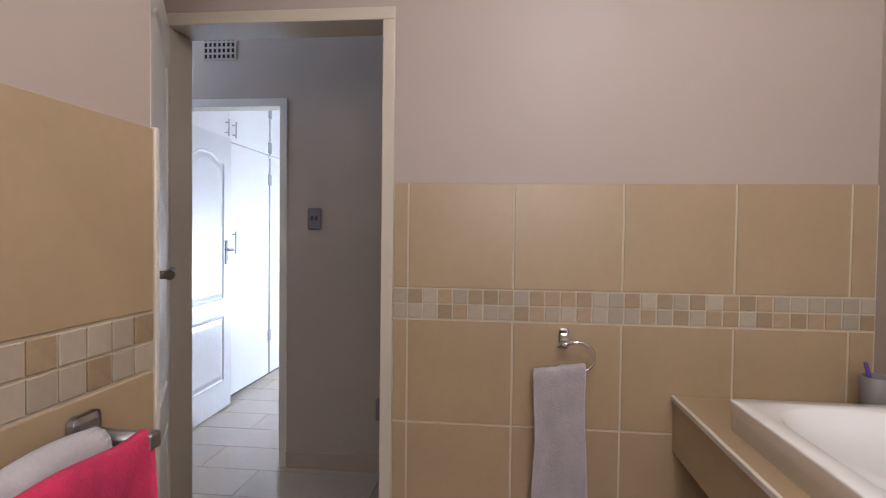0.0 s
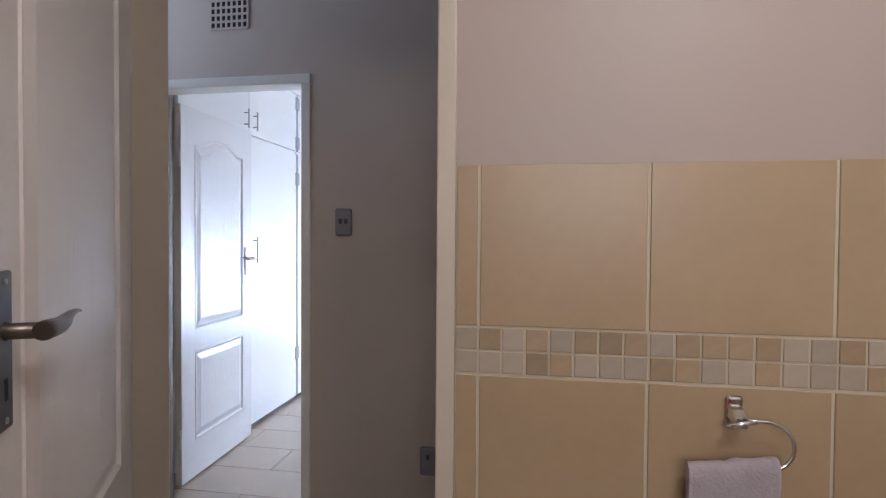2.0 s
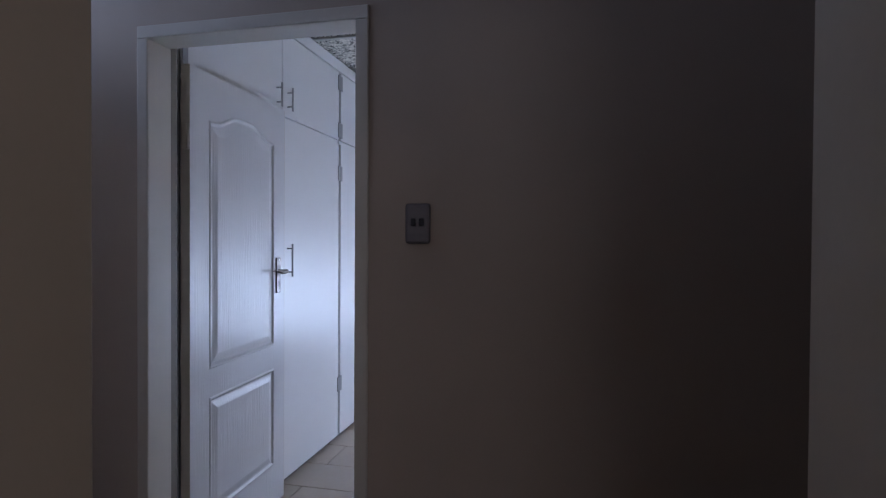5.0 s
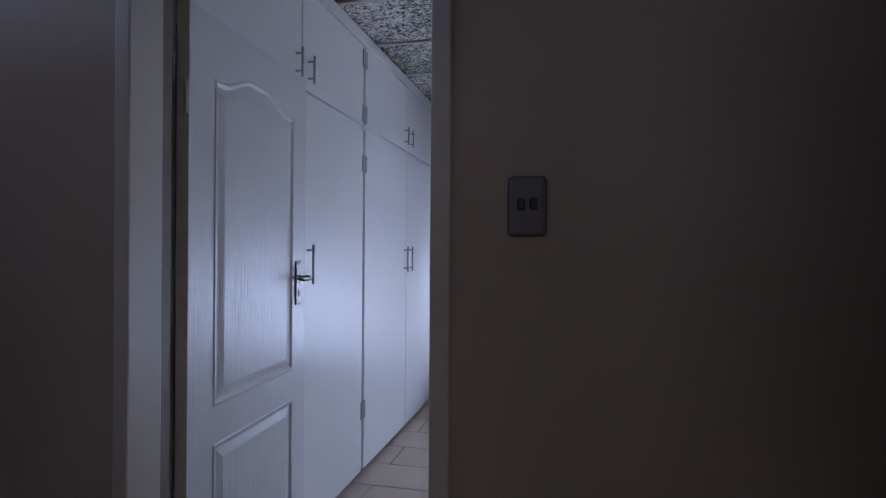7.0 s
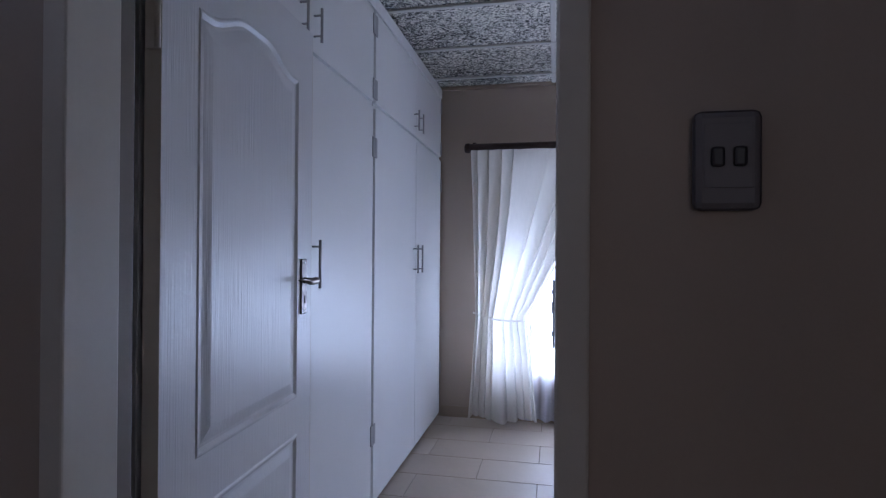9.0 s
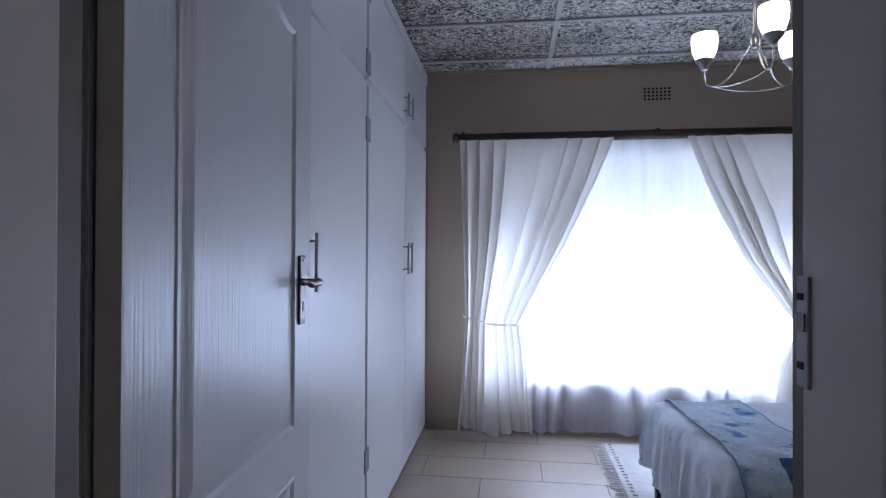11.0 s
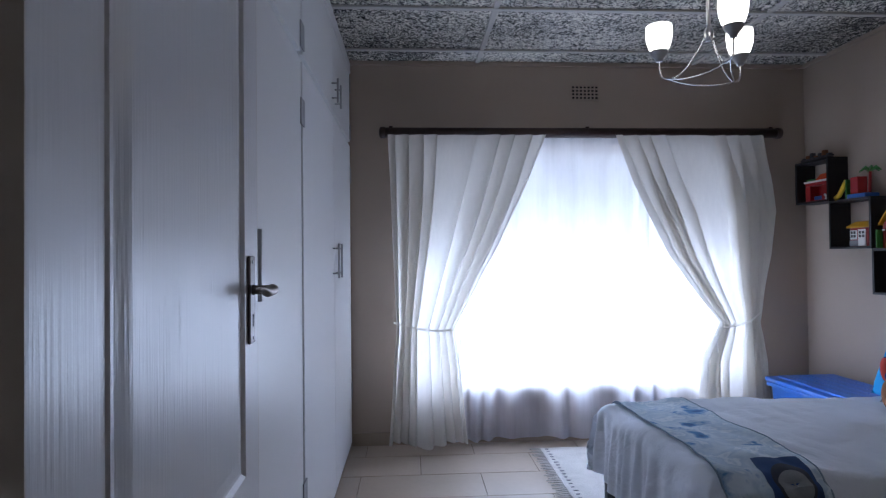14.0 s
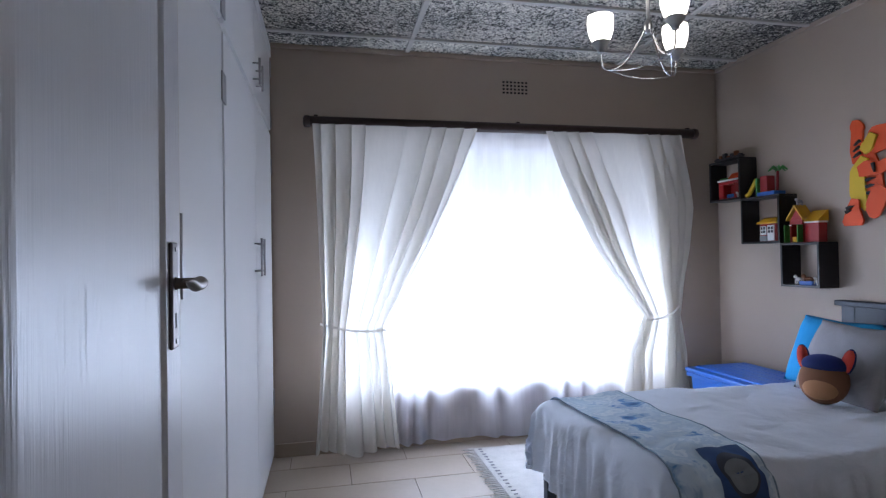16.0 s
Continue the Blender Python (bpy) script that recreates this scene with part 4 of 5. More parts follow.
part("mattress_body", boxes((BX0 + 0.03, BY0 + 0.02, 0.271, 0.99, BY1 - 0.02, 0.52), bevel=0.04), M["mattress"], mt)


def spread(a, b, lift, seed, hem):
    """A point of cloth laid over the bed: a along the bed, b across it, both in metres of cloth."""
    r = 0.07
    def fold(v, lo, hi):
        over = max(lo - v, v - hi, 0)
        sign = -1 if v < lo else 1
        base = min(max(v, lo), hi)
        if over == 0:
            return base, 0, 0
        arc = r * math.pi / 2
        if over < arc:
            t = over / r
            return base + sign * r * math.sin(t), r * (1 - math.cos(t)), over
        return base + sign * r, r + over - arc, over
    x, dx, ox = fold(a, BX0 + 0.05, 2.0)
    y, dy, oy = fold(b, BY0 + 0.06, BY1 - 0.06)
    drop = max(dx, dy) + 0.25 * min(dx, dy)
    z = BTOP + lift - min(drop, BTOP - hem)
    ripple = 0.020 * noise.noise(Vector((a * 1.6, b * 1.6, seed))) + 0.008 * noise.noise(Vector((a * 6, b * 6, seed)))
    crease = 0.012 * abs(noise.noise(Vector((a * 8 + b * 3, b * 2.5, seed + 5)))) + 0.007 * abs(noise.noise(Vector((a * 3 - b * 9, b * 6, seed + 8))))
    hang = min(drop / 0.2, 1)
    if dx > 0.03:
        w = hang * (0.022 * math.sin(b * 46 + 4 * noise.noise(Vector((b * 4, 0, seed)))) + 0.014 * math.sin(b * 83 + 5 * noise.noise(Vector((b * 3, 2, seed)))))
        x -= w * 0.6 + 0.05 * hang * max(drop - 0.05, 0) + lift
    if dy > 0.03:
        w = hang * (0.022 * math.sin(a * 42 + 4 * noise.noise(Vector((a * 4, 1, seed)))) + 0.012 * math.sin(a * 79 + 5 * noise.noise(Vector((a * 3, 3, seed)))))
        y += (1 if b > BY1 - 0.2 else -1) * (w * 0.6 + 0.04 * hang + lift)
    return Vector((x, y, z + (ripple + crease) * (1 - hang)))


dv = thing("duvet", "rumpled white duvet hanging over the bed", "duvet", (0, 0, 0))
part("cover", sheet(170, 150, lambda u, v: spread(lerp(BX0 - 0.36, 0.985, u), lerp(BY0 - 0.34, BY1 + 0.34, v), 0.0, 1.0, 0.205 + 0.015 * math.sin(14 * u + 9 * v))), M["duvet"], dv)
fl = thing("fleece_throw", "pale blue printed fleece throw laid across the bed foot", "blanket", (0, 0, 0))


def throw(u, v):
    b = lerp(BY1 + 0.02, BY0 - 0.36, v)
    skew = 0.02 * math.sin(v * 4)
    a = lerp(-0.74, -0.405, u) + skew + 0.012 * math.sin(b * 11)
    return spread(a, b, 0.011 + 0.004 * noise.noise(Vector((a * 7, b * 7, 3))), 1.0, 0.165)


part("throw_cloth", sheet(36, 110, throw), M["fleece"], fl)
for u0 in (0.0, 1.0):
    part("hem", tube([throw(u0, v / 80) for v in range(81)], 0.003, 6), M["hem"], fl, "blue overlocked fleece hem")


def on_throw(u, v, up):
    """A point printed on the throw, just proud of its cloth."""
    return throw(u, v) + Vector((-0.4 * up, -up, up))


part("printed_panel", sheet(20, 24, lambda u, v: on_throw(0.44 + 0.48 * u, 0.645 + 0.22 * v, 0.002)), M["print_blue"], fl, "royal blue printed panel")
part("printed_motif", sheet(12, 28, lambda u, v: on_throw(0.69 + 0.185 * u * math.cos(2 * math.pi * v), 0.735 + 0.058 * u * math.sin(2 * math.pi * v), 0.0035)), M["print_dark"], fl, "round dark motif")
part("printed_motif", sheet(12, 28, lambda u, v: on_throw(0.69 + 0.15 * u * math.cos(2 * math.pi * v), 0.745 + 0.036 * u * math.sin(2 * math.pi * v), 0.005)), M["print_pale"], fl, "pale round motif")


def cushion(w, h, t, seed, n=22):
    """A stuffed square cushion, standing in the yz plane, thickness along x."""
    bm = bmesh.new()
    for side in (-1, 1):
        vs = []
        for i in range(n + 1):
            row = []
            for j in range(n + 1):
                u, v = 2 * i / n - 1, 2 * j / n - 1
                puff = (max(0, 1 - abs(u) ** 2.6) * max(0, 1 - abs(v) ** 2.6)) ** 0.55
                pull = 1 - 0.07 * (1 - abs(u * v)) * max(abs(u), abs(v)) ** 4
                row.append(bm.verts.new((side * t / 2 * puff * (1 + 0.15 * noise.noise(Vector((u * 2, v * 2, seed)))), u * w / 2 * pull, v * h / 2 * pull)))
            vs.append(row)
        for i in range(n):
            for j in range(n):
                bm.faces.new((vs[i][j], vs[i + 1][j], vs[i + 1][j + 1], vs[i][j + 1])).smooth = True
    bmesh.ops.remove_doubles(bm, verts=bm.verts[:], dist=0.0004)
    return bm


def pillow(name, label, at, tilt, turn, w, h, t, material, seed):
    ob = tagged(new(name), label, "pillow")
    ob.matrix_world = pose(*at, 0, 0, turn) @ pose(0, 0, 0, 0, tilt, 0) @ pose(0, 0, h / 2 * 0.93)
    part("pillow_cover", cushion(w, h, t, seed), material, ob)
    return ob


pillow("pillow", "bright blue scatter cushion leaning on the headboard", (0.64, 5.26, 0.545), 22, -6, 0.50, 0.375, 0.15, M["blue_cloth"], 1)
pillow("pillow", "dark grey velvet cushion leaning on the blue one", (0.50, 5.06, 0.55), 26, -8, 0.50, 0.38, 0.15, M["grey_cloth"], 2)


def plush():
    """A stuffed round novelty cushion with two upright flaps, kept plain."""
    bm = blob(pose(0, 0, 0.105) @ Matrix.Diagonal((0.058, 0.100, 0.105, 1)), seg=56)
    for f in bm.faces:
        c = f.calc_center_median()
        f.material_index = 1 if c.x > 0.022 else 0
    muzzle = blob(pose(-0.026, 0, 0.066) @ Matrix.Diagonal((0.042, 0.072, 0.050, 1)), seg=32)
    for f in muzzle.faces:
        f.material_index = 2
    join(bm, muzzle)
    cap = blob(pose(-0.002, 0, 0.172) @ Matrix.Diagonal((0.060, 0.092, 0.050, 1)), seg=40)
    for f in cap.faces:
        f.material_index = 1
    join(bm, cap)
    for sy in (-1, 1):
        ear = blob(pose(0.0, sy * 0.088, 0.198, sy * -12) @ Matrix.Diagonal((0.020, 0.027, 0.060, 1)), seg=24)
        for f in ear.faces:
            c = f.calc_center_median()
            f.material_index = 3 if c.x < -0.009 else 1
        join(bm, ear)
    return bm


ob = tagged(mesh_object("novelty_cushion", plush(), [M["plush_brown"], M["plush_navy"], M["plush_tan"], M["plush_red"]]), "plush brown and navy novelty cushion on the bed", "cushion")
ob.matrix_world = pose(0.36, 4.98, 0.550, 0, 14, 24)

# ---- bedroom: storage box, rug ----
tote = thing("storage_box", "blue plastic storage box with a clip-on lid", "storage box", (0.815, 5.90, 0))
def tub(x0, y0, z0, x1, y1, z1, flare):
    bm = box(x0, y0, z0, x1, y1, z1)
    for v in bm.verts:
        if v.co.z < (z0 + z1) / 2:
            v.co.x *= 1 - flare
            v.co.y *= 1 - flare
    bmesh.ops.bevel(bm, geom=bm.edges[:], offset=0.02, segments=3, profile=0.5, affect="EDGES")
    return bm
part("tub", tub(-0.215, -0.33, 0.0, 0.215, 0.33, 0.43, 0.1), M["blue_plastic"], tote)
part("rim", boxes((-0.232, -0.347, 0.405, 0.232, 0.347, 0.432), bevel=0.006), M["blue_plastic"], tote)
lid = part("lid", boxes((-0.238, -0.353, 0.4325, 0.238, 0.353, 0.462), bevel=0.01), M["blue_plastic"], tote)
part("lid_panel", boxes((-0.19, -0.30, 0.4615, 0.19, 0.30, 0.478), bevel=0.01), M["blue_plastic"], lid)
for k in range(5):
    x = lerp(-0.14, 0.14, k / 4)
    part("rib", boxes((x - 0.008, -0.26, 0.4785, x + 0.008, 0.26, 0.4805), bevel=0.0008), M["blue_plastic"], lid)
rug = thing("rug", "white woven cotton rug with fringed edge", "rug", (-0.36, 5.73, 0))
part("weave", sheet(40, 50, lambda u, v: Vector((lerp(-0.53, 0.55, u), lerp(-0.60, 0.62, v), 0.009 + 0.002 * math.sin(v * 190) + 0.003 * noise.noise(Vector((u * 4, v * 4, 0))) - 0.006 * (1 if u in (0, 1) or v in (0, 1) else 0)))), M["rug"], rug)
random.seed(5)
for k in range(52):
    y = lerp(-0.60, 0.62, (k + 0.5) / 52)
    j = random.uniform(-0.012, 0.012)
    part("fringe", tube([(-0.528, y, 0.006), (-0.56, y + j * 0.4, 0.006), (-0.60 + random.uniform(-0.012, 0.012), y + j, 0.004)], 0.0042, 5, taper=[1.1, 1, 0.4]), M["rug"], rug)
for k in range(26):
    y = -0.56 + k * 0.045
    part("stitch", boxes((-0.505, y, 0.012, -0.487 + 0.004 * (k % 3), y + 0.009, 0.0155), bevel=0.001), M["grey_cloth"], rug, "grey woven motif stitch")

# ---- bedroom: wall shelves and toys ----
def cube_shelf(y0, y1, z0, z1, label):
    d, t = 0.135, 0.014
    ob = thing("wall_shelf", label, "wall shelf", (ROOM_X - d, (y0 + y1) / 2, z0), group="stepped cube shelves")
    w, h = y1 - y0, z1 - z0
    part("base_board", boxes((0, -w / 2, 0, d, w / 2, t), bevel=0.001), M["shelf"], ob)
    part("top_board", boxes((0, -w / 2, h - t, d, w / 2, h), bevel=0.001), M["shelf"], ob)
    part("side_board", boxes((0, -w / 2, t, d, -w / 2 + t, h - t), bevel=0.001), M["shelf"], ob)
    part("side_board", boxes((0, w / 2 - t, t, d, w / 2, h - t), bevel=0.001), M["shelf"], ob)
    return ob


SH = [(6.125, 6.425, 1.588, 1.872), (5.803, 6.124, 1.283, 1.587), (5.53, 5.802, 1.018, 1.282)]
for k, r in enumerate(SH):
    cube_shelf(*r, ("black cube wall shelf in the corner holding a toy barn", "black cube wall shelf holding a toy cottage", "black cube wall shelf holding toy animals")[k])


def gable(w, d, h, ridge, over, bm=None):
    """A pitched roof with thickness, ridge along y."""
    out = [(-d / 2 - over, 0), (0, ridge), (d / 2 + over, 0), (d / 2 + over, 0.008), (0, ridge + 0.010), (-d / 2 - over, 0.008)]
    return prism(out, lambda u, v, k: Vector((u, -w / 2 - over + k, h + v)), w + 2 * over)


def toy_stall(label, at):
    """Open toy barn: two posts, a lintel with a pale cornice, and loose roof pieces."""
    ob = thing("toy_barn", label, "toy", at)
    part("toy_floor", boxes((-0.035, -0.08, 0, 0.035, 0.08, 0.005), bevel=0.001), M["red"], ob)
    part("back_panel", boxes((0.025, -0.08, 0.0052, 0.034, 0.08, 0.098), bevel=0.001), M["red"], ob)
    for y0, y1 in ((-0.08, -0.042), (0.042, 0.08)):
        part("toy_post", boxes((-0.034, y0, 0.0052, 0.0245, y1, 0.085), bevel=0.003), M["red"], ob)
    part("lintel", boxes((-0.034, -0.08, 0.0853, 0.0245, 0.08, 0.103), bevel=0.002), M["red"], ob)
    part("cornice", boxes((-0.040, -0.085, 0.1033, 0.035, 0.085, 0.113), bevel=0.002), M["white_plastic"], ob)
    part("roof_piece", boxes((-0.03, 0.01, 0.1133, 0.03, 0.075, 0.124), bevel=0.003), M["green"], ob)
    part("roof_piece", gable(0.065, 0.05, 0.1133, 0.025, 0.002), M["orange"], ob).location.y = -0.03
    part("blue_block", boxes((-0.02, -0.03, 0.0052, 0.015, 0.03, 0.028), bevel=0.003), M["blue_toy"], ob)
    return ob


def toy_cottage(label, at):
    """Small cottage: dark red sides, white front with a window and a door, yellow hipped roof."""
    ob = thing("toy_cottage", label, "toy", at)
    part("toy_walls", boxes((-0.028, -0.052, 0, 0.028, 0.052, 0.092), bevel=0.002), M["red"], ob)
    part("toy_plinth", boxes((-0.033, 0.004, 0.001, -0.0283, 0.05, 0.03), bevel=0.001), M["grey_cloth"], ob, "grey plinth below the window")
    for y0, y1, z0, z1 in ((0.008, 0.046, 0.034, 0.08), (-0.042, 0.0, 0.002, 0.084)):
        fr = part("toy_front", boxes((-0.033, y0, z0, -0.0283, y1, z1), bevel=0.001), M["white_plastic"], ob)
        w = y1 - y0
        for a in (0.14, 0.56):
            for zz in (0.044, 0.062):
                part("toy_pane", boxes((-0.0342, y0 + a * w, zz, -0.0327, y0 + (a + 0.30) * w, zz + 0.013)), M["dark"], fr)
    rings = ((-0.038, 0.062, 0.0923), (-0.038, 0.062, 0.100), (-0.012, 0.034, 0.124))
    bm = bmesh.new()
    loops = [[bm.verts.new(c) for c in ((x, -y, z), (-x, -y, z), (-x, y, z), (x, y, z))] for x, y, z in rings]
    for a, b in zip(loops, loops[1:]):
        for k in range(4):
            bm.faces.new((a[k], a[(k + 1) % 4], b[(k + 1) % 4], b[k]))
    bm.faces.new(loops[0][::-1])
    bm.faces.new(loops[-1])
    part("toy_roof", bm, M["yellow"], ob)
    return ob


def toy_farmhouse(label, at):
    """Gabled toy farmhouse with an open doorway between two green doors, and a lower wing."""
    ob = thing("toy_farmhouse", label, "toy", at)
    h = 0.135
    part("toy_walls", boxes((-0.03, 0.064, 0, 0.04, 0.076, h), (-0.03, -0.012, 0, 0.04, 0.0, h), (0.032, 0.0, 0, 0.04, 0.064, h), (-0.03, 0.0, 0.108, 0.032, 0.064, h), bevel=0.002), M["red"], ob)
    part("gable_wall", prism([(-0.012, h), (0.076, h), (0.032, h + 0.062)], lambda u, v, k: Vector((-0.026 + k, u, v + 0.0003)), 0.055), M["red"], ob)
    for sy in (-1, 1):
        out = [(0.032, h + 0.078), (0.032 + sy * 0.060, h - 0.004), (0.032 + sy * 0.060, h + 0.008), (0.032, h + 0.090)]
        part("toy_roof", prism(out if sy < 0 else out[::-1], lambda u, v, k: Vector((-0.042 + k, u, v)), 0.085), M["yellow"], ob)
    part("toy_trim", boxes((-0.034, 0.060, 0.1, -0.0302, 0.080, 0.108), bevel=0.001), M["white_plastic"], ob)
    for y0, y1 in ((0.0765, 0.0815), (-0.0195, -0.0125)):
        part("toy_door", boxes((-0.068, y0, 0.002, -0.0305, y1, 0.105), bevel=0.001), M["green"], ob, "open green barn door")
    part("toy_gate", boxes((-0.040, 0.018, 0.001, -0.032, 0.050, 0.034), bevel=0.003), M["yellow"], ob, "small yellow gate")
    wing = part("wing", boxes((-0.02, -0.115, 0, 0.04, -0.0205, 0.112), bevel=0.003), M["red"], ob)
    part("wing_trim", boxes((-0.024, -0.119, 0.1123, 0.042, -0.0208, 0.121), bevel=0.001), M["white_plastic"], wing)
    slope = [(-0.034, 0.1213), (0.044, 0.1213), (0.044, 0.185), (0.036, 0.185)]
    part("wing_roof", prism(slope, lambda u, v, k: Vector((u, -0.122 + k, v)), 0.10), M["yellow"], wing)
    return ob


def toy_animal(label, at, body, turn=0, s=1.0, kind="toy_animal"):
    ob = thing(kind, label, "toy", at, turn)
    part("toy_body", blob(pose(0, 0, 0.030 * s) @ Matrix.Diagonal((0.012 * s, 0.024 * s, 0.013 * s, 1)), seg=12), body, ob)
    part("toy_head", blob(pose(0, 0.024 * s, 0.046 * s) @ Matrix.Diagonal((0.009 * s, 0.012 * s, 0.010 * s, 1)), seg=10), body, ob)
    for x in (-0.007, 0.007):
        for y in (-0.016, 0.016):
            part("toy_leg", tube([(x * s, y * s, 0), (x * s, y * s, 0.028 * s)], 0.0045 * s, 8), body, ob)
    return ob


def resized(ob, sx, sy, sz):
    """Scales a toy's parts about its base."""
    for o in ob.children_recursive:
        o.data.transform(Matrix.Diagonal((sx, sy, sz, 1)))
        o.location = (o.location.x * sx, o.location.y * sy, o.location.z * sz)
    return ob


SX = ROOM_X - 0.075
resized(toy_stall("open red toy barn with loose roof pieces inside the black shelf", (SX, 6.262, 1.6025)), 1.1, 1.2, 1.2)
toy_animal("small white toy dog in the black shelf", (SX - 0.04, 6.155, 1.6025), M["white_plastic"], 20, 0.7)
resized(toy_cottage("red and white toy cottage with a yellow roof", (SX, 5.922, 1.2975)), 1.2, 1.3, 1.2)
toy_farmhouse("large red toy farmhouse with yellow roofs and open green doors", (SX - 0.005, 5.675, 1.2825))
toy_animal("grey toy bird perched on the farmhouse roof", (SX - 0.005, 5.707, 1.5045), M["grey_cloth"], 80, 0.8)
toy_animal("small white toy cow in the black shelf", (SX - 0.03, 5.70, 1.0325), M["white_plastic"], 0, 1.0)
toy_animal("small brown toy horse in the black shelf", (SX - 0.01, 5.65, 1.0325), M["plush_brown"], 30, 1.1)
toy_animal("small white toy goat in the black shelf", (SX - 0.03, 5.575, 1.0325), M["white_plastic"], -20, 0.9)
tr = thing("toy_trough", "blue toy trough in the black shelf", "toy", (SX - 0.035, 5.63, 1.0325))
part("trough_base", boxes((-0.02, -0.045, 0, 0.02, 0.045, 0.006), bevel=0.002), M["blue_toy"], tr)
for a, b in ((-0.02, -0.016), (0.016, 0.02)):
    part("trough_side", boxes((a, -0.045, 0.0062, b, 0.045, 0.024), bevel=0.001), M["blue_toy"], tr)
# toys on top of the middle shelf
pl = thing("toy_playset", "red, green and blue toy playset with a small palm", "toy", (SX, 5.925, 1.5875))
part("playset_base", boxes((-0.045, -0.07, 0, 0.045, 0.07, 0.02), bevel=0.005), M["blue_toy"], pl)
part("playset_tower", boxes((-0.03, 0.0, 0.0205, 0.03, 0.06, 0.10), bevel=0.004), M["red"], pl)
part("playset_post", tube([(0, -0.05, 0.0205), (0.004, -0.052, 0.12)], 0.008, 8), M["red"], pl)
for k in range(6):
    a = k * math.pi / 3
    part("palm_frond", tube([(0.004, -0.052, 0.119), (0.004 + 0.03 * math.cos(a), -0.052 + 0.03 * math.sin(a), 0.135), (0.004 + 0.055 * math.cos(a), -0.052 + 0.055 * math.sin(a), 0.118)], 0.008, 6, taper=[1, 1, 0.4]), M["green"], pl)
sl = thing("toy_slide", "yellow-green toy slide on the shelf", "toy", (SX - 0.02, 6.06, 1.5875))
part("chute", tube([(0, 0.045, 0.012), (0, 0.02, 0.022), (0, -0.01, 0.06), (0, -0.03, 0.085)], 0.012, 8), M["yellow_paint"], sl)
part("ladder", boxes((-0.014, -0.045, 0, 0.014, -0.036, 0.09), bevel=0.002), M["green"], sl)
resized(pl, 1.0, 1.0, 1.3)
resized(sl, 1.1, 1.2, 1.35)
tn = thing("toy_train", "dark toy train standing on the corner shelf", "toy", (SX - 0.02, 6.27, 1.8725))
part("chassis", boxes((-0.018, -0.13, 0.010, 0.018, 0.13, 0.020), bevel=0.003), M["dark"], tn)
for k in range(7):
    y = lerp(-0.11, 0.11, k / 6)
    part("wheel", lathe([(0.010, -0.020), (0.010, 0.020)], 12, pose(0, y, 0.010, 0, 90)), M["dark"], tn)
    part("load", boxes((-0.014, y - 0.012, 0.0205, 0.014, y + 0.012, 0.030 + 0.012 * ((k * 5) % 3)), bevel=0.003), M["plush_brown"] if k % 2 else M["dark"], tn)


